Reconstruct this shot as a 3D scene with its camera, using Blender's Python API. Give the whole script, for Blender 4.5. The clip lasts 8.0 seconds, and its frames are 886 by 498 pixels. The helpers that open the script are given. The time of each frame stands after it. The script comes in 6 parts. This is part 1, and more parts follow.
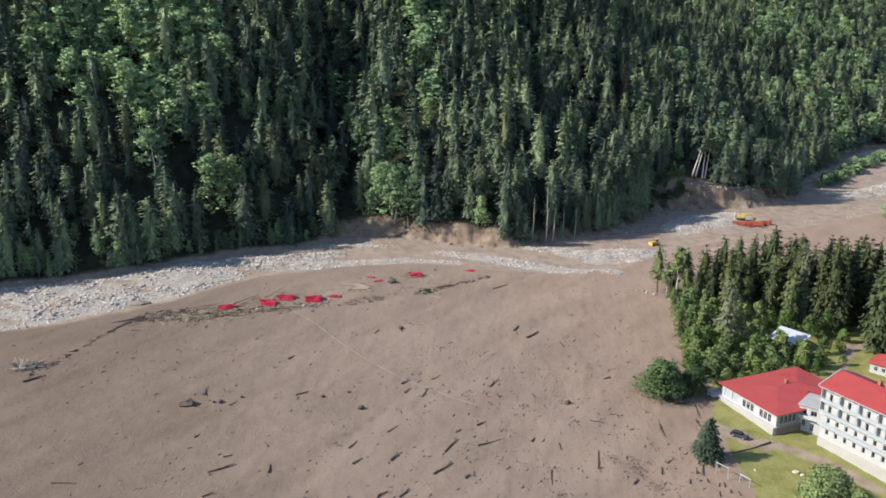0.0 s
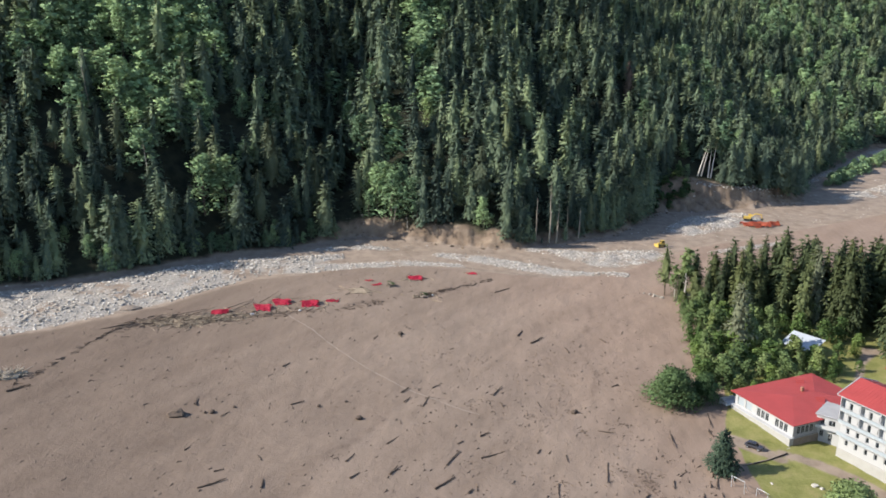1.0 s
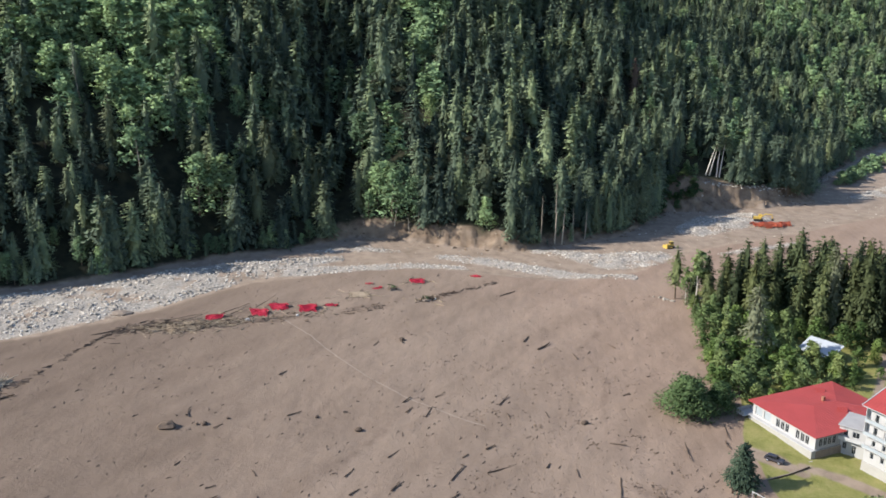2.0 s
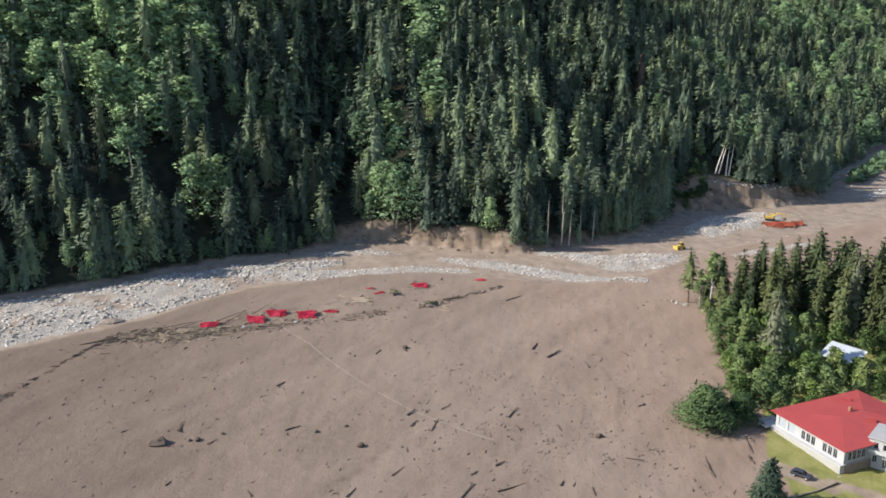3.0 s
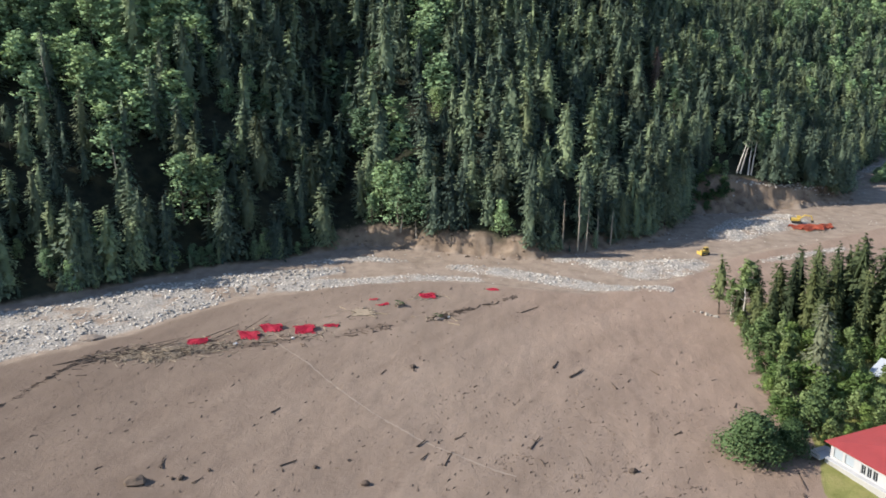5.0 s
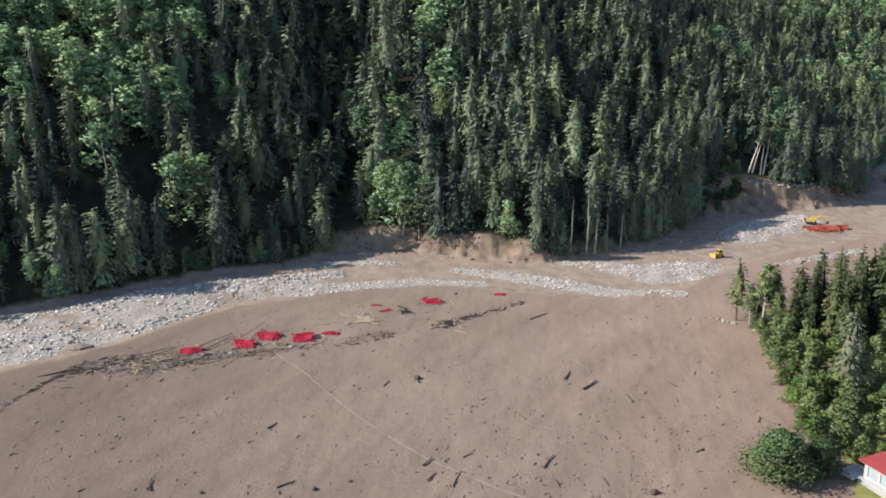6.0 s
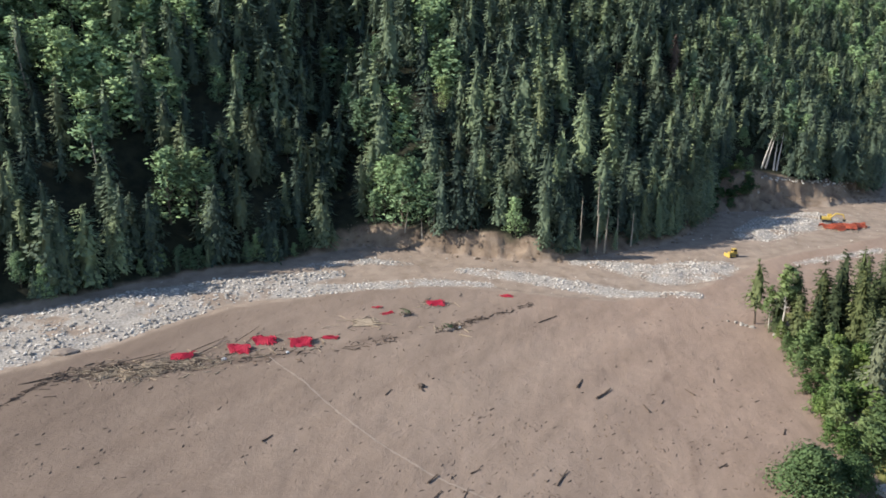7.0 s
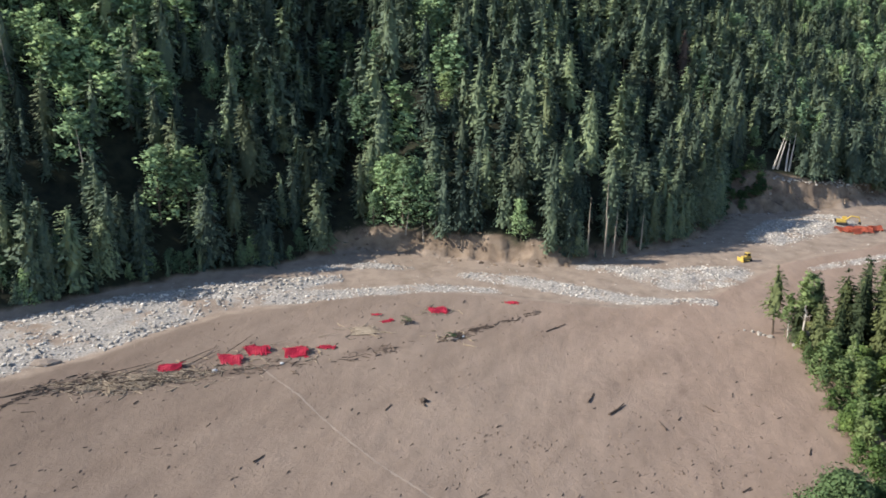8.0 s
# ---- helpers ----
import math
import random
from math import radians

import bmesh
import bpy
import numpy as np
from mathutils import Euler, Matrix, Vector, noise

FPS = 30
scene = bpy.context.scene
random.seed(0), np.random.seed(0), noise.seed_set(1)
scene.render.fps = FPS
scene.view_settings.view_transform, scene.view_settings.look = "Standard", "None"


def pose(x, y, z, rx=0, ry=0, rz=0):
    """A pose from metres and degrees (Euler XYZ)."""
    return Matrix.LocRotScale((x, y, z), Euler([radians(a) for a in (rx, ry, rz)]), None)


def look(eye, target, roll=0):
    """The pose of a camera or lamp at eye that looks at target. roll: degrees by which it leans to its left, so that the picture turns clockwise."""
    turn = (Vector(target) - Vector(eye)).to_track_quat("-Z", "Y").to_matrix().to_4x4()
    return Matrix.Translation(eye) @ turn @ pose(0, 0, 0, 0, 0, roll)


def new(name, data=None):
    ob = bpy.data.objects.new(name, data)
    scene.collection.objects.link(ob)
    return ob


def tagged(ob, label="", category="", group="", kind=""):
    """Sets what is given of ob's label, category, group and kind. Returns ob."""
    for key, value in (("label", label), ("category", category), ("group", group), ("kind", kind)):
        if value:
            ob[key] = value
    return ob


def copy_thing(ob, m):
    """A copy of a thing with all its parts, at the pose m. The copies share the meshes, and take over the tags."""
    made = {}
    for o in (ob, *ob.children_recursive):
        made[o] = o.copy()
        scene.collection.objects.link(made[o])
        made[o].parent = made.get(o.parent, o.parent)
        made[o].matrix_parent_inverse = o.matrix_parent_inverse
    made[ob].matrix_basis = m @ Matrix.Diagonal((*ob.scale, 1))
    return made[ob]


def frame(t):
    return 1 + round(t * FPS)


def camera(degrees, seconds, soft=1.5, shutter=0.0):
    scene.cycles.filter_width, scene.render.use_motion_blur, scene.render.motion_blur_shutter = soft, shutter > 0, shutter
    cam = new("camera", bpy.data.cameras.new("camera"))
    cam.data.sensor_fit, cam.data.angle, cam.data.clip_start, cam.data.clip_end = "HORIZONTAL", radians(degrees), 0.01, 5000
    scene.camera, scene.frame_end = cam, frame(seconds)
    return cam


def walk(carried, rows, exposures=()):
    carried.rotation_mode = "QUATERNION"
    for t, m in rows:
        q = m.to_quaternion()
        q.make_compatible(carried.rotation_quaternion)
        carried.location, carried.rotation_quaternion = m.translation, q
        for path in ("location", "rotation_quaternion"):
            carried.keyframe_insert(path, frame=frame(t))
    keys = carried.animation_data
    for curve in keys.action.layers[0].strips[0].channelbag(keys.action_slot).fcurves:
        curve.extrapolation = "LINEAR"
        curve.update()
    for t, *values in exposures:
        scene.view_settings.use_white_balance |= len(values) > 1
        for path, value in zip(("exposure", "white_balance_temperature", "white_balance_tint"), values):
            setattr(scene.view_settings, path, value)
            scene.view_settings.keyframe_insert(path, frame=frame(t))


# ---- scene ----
# ---------------------------------------------------------------- camera
cam = camera(53.0, 8.0, soft=1.7)
PATH = [
    (0, (6.251, -5.264, 104.324), (5.7105, 4.3333, 101.5661), 0.489),
    (0.5, (5.723, -0.743, 103.293), (5.1821, 8.8538, 100.5357), 0.489),
    (1, (5.263, 4.397, 102.200), (4.7281, 13.9962, 99.4487), 0.388),
    (1.5, (4.708, 9.477, 101.221), (4.1679, 19.0740, 98.4646), 0.389),
    (3, (1.961, 26.155, 98.071), (1.4203, 35.7504, 95.3093), -0.012),
    (3.5, (0.956, 31.773, 97.133), (0.4147, 41.3663, 94.3620), -0.112),
    (4, (-0.218, 37.719, 96.122), (-0.7539, 47.3120, 93.3503), -0.113),
    (4.5, (-1.281, 43.249, 95.293), (-1.8176, 52.8408, 92.5151), -0.113),
    (6, (-4.862, 61.098, 92.470), (-5.3842, 70.6847, 89.6719), -0.117),
    (6.5, (-5.768, 66.688, 91.556), (-6.2908, 76.2655, 88.7281), -0.119),
    (7, (-6.755, 72.942, 90.643), (-7.2791, 82.5092, 87.7801), -0.021),
    (7.5, (-7.653, 78.810, 89.818), (-8.1737, 88.3678, 86.9242), -0.024),
    (8, (-8.527, 84.861, 89.055), (-9.0369, 94.4206, 86.1658), 0.174),
]
walk(cam, [(t, look(eye, target, roll)) for t, eye, target, roll in PATH])

# ---------------------------------------------------------------- light
SUN_FROM = Vector((-0.97, -0.2, 0.0)).normalized()
SUN_UP = radians(34.5)
world = bpy.data.worlds.new("world")
scene.world = world
world.use_nodes = True
wt = world.node_tree
sky = wt.nodes.new("ShaderNodeTexSky")
sky.sky_type, sky.sun_disc = "NISHITA", False
sky.sun_elevation, sky.sun_rotation = SUN_UP, math.atan2(SUN_FROM.x, SUN_FROM.y)
sky.altitude, sky.dust_density = 1500, 1.0
wt.links.new(sky.outputs[0], wt.nodes["Background"].inputs[0])
wt.nodes["Background"].inputs[1].default_value = 0.14
sun_data = bpy.data.lights.new("sun", "SUN")
sun_data.energy, sun_data.angle, sun_data.color = 5.0, radians(0.53), (1.0, 0.93, 0.82)
sun = new("sun", sun_data)
to_sun = SUN_FROM * math.cos(SUN_UP) + Vector((0, 0, math.sin(SUN_UP)))
sun.matrix_world = look(to_sun * 800 + Vector((0, 250, 0)), (0, 250, 0))
scene.view_settings.exposure = 0.69


# ---------------------------------------------------------------- materials
def material(name, rough=0.85, spec=0.3):
    m = bpy.data.materials.new(name)
    m.use_nodes = True
    b = m.node_tree.nodes["Principled BSDF"]
    b.inputs["Roughness"].default_value = rough
    b.inputs["Specular IOR Level"].default_value = spec
    return m, m.node_tree, b


def node(nt, kind, **values):
    n = nt.nodes.new(kind)
    for k, v in values.items():
        n.inputs[k.replace("_", " ")].default_value = v
    return n


def coords(nt):
    return nt.nodes.new("ShaderNodeTexCoord").outputs["Object"]


def noise_tex(nt, vec, scale, detail=6.0, rough=0.6):
    n = node(nt, "ShaderNodeTexNoise", Scale=scale, Detail=detail, Roughness=rough)
    nt.links.new(vec, n.inputs["Vector"])
    return n.outputs["Fac"]


def ramp(nt, fac, *stops):
    r = nt.nodes.new("ShaderNodeValToRGB")
    e = r.color_ramp.elements
    while len(e) < len(stops):
        e.new(0.5)
    for el, (p, c) in zip(e, stops):
        el.position, el.color = p, (*c, 1)
    nt.links.new(fac, r.inputs[0])
    return r.outputs[0]


def mix(nt, fac, a, b, how="MIX"):
    m = nt.nodes.new("ShaderNodeMix")
    m.data_type, m.blend_type = "RGBA", how
    for sock, v in ((m.inputs[0], fac), (m.inputs[6], a), (m.inputs[7], b)):
        if isinstance(v, (int, float)):
            sock.default_value = v
        elif isinstance(v, tuple):
            sock.default_value = (*v, 1)
        else:
            nt.links.new(v, sock)
    return m.outputs[2]


def maths(nt, op, a, b=None, c=None):
    m = nt.nodes.new("ShaderNodeMath")
    m.operation = op
    for i, v in enumerate((a, b, c)):
        if v is None:
            continue
        if isinstance(v, (int, float)):
            m.inputs[i].default_value = v
        else:
            nt.links.new(v, m.inputs[i])
    return m.outputs[0]


def smooth(nt, v, lo, hi):
    m = nt.nodes.new("ShaderNodeMapRange")
    m.interpolation_type = "SMOOTHSTEP"
    nt.links.new(v, m.inputs[0])
    m.inputs[1].default_value, m.inputs[2].default_value = lo, hi
    return m.outputs[0]


def bump(nt, b, height, strength=0.5, distance=0.1):
    n = node(nt, "ShaderNodeBump", Strength=strength, Distance=distance)
    nt.links.new(height, n.inputs["Height"])
    nt.links.new(n.outputs[0], b.inputs["Normal"])


def simple(name, colour, rough=0.8, spec=0.3, vary=0.25, scale=0.8, metal=0.0, fine=12.0):
    """A plain coat with two scales of wear and a fine relief."""
    m, nt, b = material(name, rough, spec)
    v = coords(nt)
    big, small = noise_tex(nt, v, scale), noise_tex(nt, v, fine, 3)
    f = maths(nt, "ADD", maths(nt, "MULTIPLY", big, 0.6), maths(nt, "MULTIPLY", small, 0.4))
    dark = tuple(c * (1 - vary) for c in colour)
    light = tuple(min(0.9, c * (1 + vary * 0.6)) for c in colour)
    nt.links.new(ramp(nt, f, (0.3, dark), (0.5, colour), (0.72, light)), b.inputs["Base Color"])
    b.inputs["Metallic"].default_value = metal
    bump(nt, b, small, 0.3, 0.03)
    return m


def foliage(name, dark, mid, light, by_object):
    """Leaves and needles: shade of each tree, then of each clump."""
    m, nt, b = material(name, 0.75, 0.15)
    g = nt.nodes.new("ShaderNodeNewGeometry").outputs["Random Per Island"]
    if by_object:
        tree = nt.nodes.new("ShaderNodeObjectInfo").outputs["Random"]
    else:
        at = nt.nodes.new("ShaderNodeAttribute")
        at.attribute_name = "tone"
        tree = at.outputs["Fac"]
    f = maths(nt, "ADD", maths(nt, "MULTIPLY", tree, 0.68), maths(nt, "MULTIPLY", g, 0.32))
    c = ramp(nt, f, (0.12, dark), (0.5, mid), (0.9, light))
    hue = maths(nt, "FRACT", maths(nt, "MULTIPLY", tree, 37.7))
    c = mix(nt, smooth(nt, hue, 0.7, 1.25), c, (mid[0] * 1.25, mid[1] * 1.02, mid[2] * 0.75))
    nt.links.new(c, b.inputs["Base Color"])
    t = nt.nodes.new("ShaderNodeBsdfTranslucent")
    nt.links.new(c, t.inputs[0])
    s = nt.nodes.new("ShaderNodeMixShader")
    s.inputs[0].default_value = 0.2
    nt.links.new(b.outputs[0], s.inputs[1])
    nt.links.new(t.outputs[0], s.inputs[2])
    nt.links.new(s.outputs[0], nt.nodes["Material Output"].inputs[0])
    return m


# slope foliage paler and bluer than the near: distance haze put into the colour
HAZY_NEEDLE = ((0.048, 0.072, 0.058), (0.115, 0.157, 0.108), (0.235, 0.296, 0.162))
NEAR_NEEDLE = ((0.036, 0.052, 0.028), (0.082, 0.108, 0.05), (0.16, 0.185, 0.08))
HAZY_LEAF = ((0.09, 0.148, 0.088), (0.182, 0.28, 0.152), (0.305, 0.425, 0.205))
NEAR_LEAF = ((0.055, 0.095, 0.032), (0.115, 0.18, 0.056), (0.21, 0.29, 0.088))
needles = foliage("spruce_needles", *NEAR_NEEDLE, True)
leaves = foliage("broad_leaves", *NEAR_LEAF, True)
needles_edge = foliage("edge_needles", *HAZY_NEEDLE, True)
dark_leaves = foliage("dark_leaves", (0.034, 0.068, 0.03), (0.068, 0.116, 0.048), (0.118, 0.176, 0.075), True)
garden_needles = foliage("garden_needles", (0.03, 0.05, 0.036), (0.055, 0.085, 0.056), (0.1, 0.14, 0.088), True)
leaves_edge = foliage("edge_leaves", *HAZY_LEAF, True)
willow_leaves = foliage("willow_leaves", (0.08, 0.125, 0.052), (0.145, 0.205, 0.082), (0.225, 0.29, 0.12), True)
needles_far = foliage("spruce_needles_far", *HAZY_NEEDLE, False)
leaves_far = foliage("broad_leaves_far", *HAZY_LEAF, False)
bark = simple("bark", (0.11, 0.085, 0.065), vary=0.4, scale=1.5)
pale_bark = simple("pale_bark", (0.3, 0.26, 0.21), vary=0.35, scale=1.5)
bleached = simple("bleached_bark", (0.5, 0.46, 0.41), vary=0.3, scale=1.5)
dead_wood = simple("dead_wood", (0.085, 0.062, 0.048), vary=0.5, scale=1.0)
split_wood = simple("split_wood", (0.31, 0.248, 0.18), vary=0.35, scale=1.0)
stone_mat = simple("river_stone", (0.31, 0.28, 0.244), vary=0.35, scale=0.5, fine=6)
red_sheet = simple("red_roof_sheet", (0.52, 0.03, 0.068), 0.5, 0.4, 0.3, 0.5)



def stone_shades(name, dark=(0.17, 0.16, 0.15), mid=(0.405, 0.37, 0.325), light=(0.6, 0.555, 0.5)):
    m, nt, b = material(name, 0.9, 0.2)
    g = nt.nodes.new("ShaderNodeNewGeometry").outputs["Random Per Island"]
    f = maths(nt, "ADD", maths(nt, "MULTIPLY", g, 0.6), maths(nt, "MULTIPLY", noise_tex(nt, coords(nt), 0.6), 0.4))
    nt.links.new(ramp(nt, f, (0.15, dark), (0.5, mid), (0.85, light)), b.inputs["Base Color"])
    return m


brown_needles = foliage("brown_needles", (0.1, 0.075, 0.062), (0.17, 0.125, 0.102), (0.235, 0.178, 0.145), True)
grey_needles = foliage("grey_needles", (0.07, 0.082, 0.055), (0.115, 0.132, 0.085), (0.17, 0.185, 0.115), True)
plaster = simple("white_plaster", (0.395, 0.395, 0.395), 0.85, 0.2, 0.1, 0.35)
plaster_grey = simple("grey_plaster", (0.32, 0.32, 0.33), 0.85, 0.2, 0.18, 0.4)
plaster_cream = simple("cream_plaster", (0.35, 0.34, 0.32), 0.85, 0.2, 0.16, 0.4)
plaster_blue = simple("pale_blue_paint", (0.31, 0.35, 0.38), 0.7, 0.3, 0.12, 0.5)
frame_white = simple("white_paint", (0.42, 0.425, 0.435), 0.55, 0.4, 0.08, 0.6)
roof_red = simple("red_roof_paint", (0.31, 0.05, 0.047), 0.5, 0.4, 0.22, 0.25)
orange_sheet = simple("orange_sheet", (0.5, 0.125, 0.07), 0.55, 0.4, 0.3, 0.5)
brick_mat = simple("brick", (0.28, 0.13, 0.09), 0.9, 0.2, 0.3)
zinc = simple("zinc_sheet", (0.4, 0.43, 0.47), 0.45, 0.5, 0.12, 0.4)
dark_metal = simple("dark_metal", (0.05, 0.05, 0.05), 0.5, 0.5, 0.3, metal=0.4)
rubber = simple("rubber", (0.03, 0.03, 0.032), 0.85, 0.2, 0.3)
car_paint = simple("dark_car_paint", (0.035, 0.035, 0.045), 0.25, 0.6, 0.2)
machine_yellow = simple("machine_yellow", (0.5, 0.35, 0.08), 0.5, 0.4, 0.25)
slab_mat = simple("brown_rock", (0.22, 0.18, 0.15), 0.9, 0.2, 0.4, 0.6)
litter_mat = simple("litter_wood", (0.13, 0.098, 0.077), 0.9, 0.2, 0.5, 0.3)
clod_mat = stone_shades("earth_clods", (0.1, 0.072, 0.053), (0.185, 0.138, 0.102), (0.28, 0.225, 0.175))
trail_mat = simple("trodden_mud", (0.265, 0.215, 0.175), 0.9, 0.2, 0.15, 0.5)
glass_dark = material("window_glass", 0.12, 0.25)[0]
glass_dark.node_tree.nodes["Principled BSDF"].inputs["Base Color"].default_value = (0.02, 0.024, 0.028, 1)


stone_far = stone_shades("river_cobbles")


def ground_material():
    m, nt, b = material("ground_surface", 0.9, 0.2)
    v = coords(nt)

    def attr(n):
        a = nt.nodes.new("ShaderNodeAttribute")
        a.attribute_name = n
        return a.outputs["Fac"]

    wob = maths(nt, "MULTIPLY", maths(nt, "SUBTRACT", noise_tex(nt, v, 0.12, 8, 0.65), 0.5), 14)
    fine, mid, broad = noise_tex(nt, v, 1.6, 8, 0.7), noise_tex(nt, v, 0.22, 6, 0.6), noise_tex(nt, v, 0.028, 5, 0.55)
    # dried mud: broad pale and dark tongues, then clods
    mud = ramp(nt, maths(nt, "ADD", maths(nt, "MULTIPLY", broad, 0.65), maths(nt, "MULTIPLY", mid, 0.35)),
               (0.33, (0.162, 0.12, 0.091)), (0.5, (0.216, 0.163, 0.127)), (0.68, (0.27, 0.208, 0.164)))
    streak = node(nt, "ShaderNodeMapping")
    turned = node(nt, "ShaderNodeMapping")
    turned.inputs["Rotation"].default_value, streak.inputs["Scale"].default_value = (0, 0, radians(-58)), (0.3, 1.5, 1)
    nt.links.new(v, turned.inputs[0])
    nt.links.new(turned.outputs[0], streak.inputs[0])
    flow = noise_tex(nt, streak.outputs[0], 0.07, 7, 0.6)
    mud = mix(nt, 0.5, mud, ramp(nt, flow, (0.34, (0.135, 0.098, 0.074)), (0.5, (0.216, 0.163, 0.127)), (0.68, (0.29, 0.226, 0.178))))
    mud = mix(nt, 0.24, mud, ramp(nt, fine, (0.28, (0.11, 0.085, 0.07)), (0.45, (0.2, 0.16, 0.13)), (0.75, (0.25, 0.2, 0.165))))
    comb = node(nt, "ShaderNodeMapping")
    comb.inputs["Rotation"].default_value, comb.inputs["Scale"].default_value = (0, 0, radians(14)), (1.0, 0.2, 1)
    nt.links.new(v, comb.inputs[0])
    drag = noise_tex(nt, comb.outputs[0], 0.55, 8, 0.68)
    mud = mix(nt, 0.17, mud, ramp(nt, drag, (0.3, (0.1, 0.075, 0.058)), (0.48, (0.22, 0.165, 0.13)), (0.7, (0.32, 0.245, 0.2))))
    # mud turns darker towards the west and lighter towards the east
    westward = smooth(nt, maths(nt, "ADD", attr("westward"), maths(nt, "MULTIPLY", wob, 2.5)), -40, 40)
    mud = mix(nt, westward, mud, mix(nt, 1.0, mud, (0.72, 0.71, 0.71), "MULTIPLY"))
    east_tone = smooth(nt, maths(nt, "ADD", attr("westward"), maths(nt, "MULTIPLY", wob, 2.5)), -140, -55)
    mud = mix(nt, east_tone, mix(nt, 1.0, mud, (1.17, 1.12, 1.1), "MULTIPLY"), mud)
    # dragged and wheeled marks, and a darker strip along the driftwood line
    marks = smooth(nt, maths(nt, "ADD", attr("mark"), maths(nt, "MULTIPLY", wob, 0.35)), -1.0, 1.6)
    mud = mix(nt, maths(nt, "MULTIPLY", marks, smooth(nt, mid, 0.3, 0.6)), mud, mix(nt, 1.0, mud, (0.7, 0.68, 0.68), "MULTIPLY"))
    # river silt and gravel
    silt = ramp(nt, mid, (0.3, (0.2, 0.155, 0.12)), (0.6, (0.29, 0.23, 0.183)))
    # gravel: its darkest tones stand for the shaded gaps between stones
    grit = ramp(nt, fine, (0.3, (0.085, 0.077, 0.07)), (0.48, (0.3, 0.275, 0.245)), (0.7, (0.47, 0.436, 0.398)))
    grit = mix(nt, smooth(nt, noise_tex(nt, v, 0.09, 6, 0.6), 0.5, 0.62), grit, silt)
    earth = ramp(nt, mid, (0.3, (0.1, 0.072, 0.053)), (0.5, (0.2, 0.148, 0.108)), (0.72, (0.27, 0.21, 0.158)))
    # forest floor, darkened to near black for the shade under the trees
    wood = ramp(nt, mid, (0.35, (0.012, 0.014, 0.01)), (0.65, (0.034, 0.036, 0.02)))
    grass = ramp(nt, maths(nt, "ADD", maths(nt, "MULTIPLY", mid, 0.6), maths(nt, "MULTIPLY", fine, 0.4)),
                 (0.35, (0.13, 0.14, 0.04)), (0.5, (0.2, 0.2, 0.068)), (0.68, (0.28, 0.24, 0.11)))
    c = mix(nt, smooth(nt, maths(nt, "ADD", attr("river"), maths(nt, "MULTIPLY", wob, 0.3)), -1.5, 1.5), mud, silt)
    bar = smooth(nt, maths(nt, "ADD", attr("bar"), maths(nt, "MULTIPLY", wob, 0.5)), -1.2, 1.8)
    c = mix(nt, bar, c, grit)
    c = mix(nt, smooth(nt, maths(nt, "ADD", attr("hill"), maths(nt, "MULTIPLY", wob, 0.15)), -0.8, 0.8), c, earth)
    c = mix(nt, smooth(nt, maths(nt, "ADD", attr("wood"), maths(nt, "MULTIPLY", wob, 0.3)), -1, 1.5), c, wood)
    c = mix(nt, smooth(nt, maths(nt, "ADD", attr("lawn"), maths(nt, "MULTIPLY", wob, 0.12)), -0.3, 0.3), c, grass)
    c = mix(nt, smooth(nt, maths(nt, "ADD", attr("track"), maths(nt, "MULTIPLY", wob, 0.12)), -0.6, 0.6), c, silt)
    nt.links.new(c, b.inputs["Base Color"])
    bump(nt, b, maths(nt, "ADD", fine, maths(nt, "MULTIPLY", mid, 2)), 0.7, 0.22)
    return m


ground_mat = ground_material()


# ---------------------------------------------------------------- mesh helpers
def mesh_of(name, verts, faces, mats, smooth_shade=False, index=None, attrs=None, normals=None):
    me = bpy.data.meshes.new(name)
    verts = np.asarray(verts, np.float32)
    faces = np.asarray(faces, np.int32)
    k = faces.shape[1]
    me.vertices.add(len(verts))
    me.vertices.foreach_set("co", verts.ravel())
    me.loops.add(faces.size)
    me.loops.foreach_set("vertex_index", faces.ravel())
    me.polygons.add(len(faces))
    me.polygons.foreach_set("loop_start", np.arange(0, faces.size, k, dtype=np.int32))
    if index is not None:
        me.polygons.foreach_set("material_index", np.asarray(index, np.int32))
    me.polygons.foreach_set("use_smooth", np.full(len(faces), smooth_shade))
    for m in mats:
        me.materials.append(m)
    for key, values in (attrs or {}).items():
        a = me.attributes.new(key, "FLOAT", "POINT")
        a.data.foreach_set("value", np.asarray(values, np.float32))
    me.update()
    me.validate()
    if normals is not None:
        me.normals_split_custom_set_from_vertices(np.asarray(normals, np.float32))
    return me


def facing(v, f, nrm):
    """Turns each face so that it looks the way its clump does."""
    g = np.cross(v[f[:, 1]] - v[f[:, 0]], v[f[:, 2]] - v[f[:, 0]])
    back = (g * nrm[f].mean(1)).sum(1) < 0
    f = f.copy()
    f[back] = f[back][:, ::-1]
    return v, f, nrm / (np.linalg.norm(nrm, axis=1, keepdims=True) + 1e-9)


def part(name, bm, mat, parent, label=""):
    """Links a bmesh (or a mesh) as one mesh object under a thing or a part."""
    if isinstance(bm, bmesh.types.BMesh):
        me = bpy.data.meshes.new(name)
        bm.to_mesh(me)
        bm.free()
        me.materials.append(mat)
    else:
        me = bm
    ob = new(name, me)
    ob.parent = parent
    if label:
        ob["label"] = label
    return ob


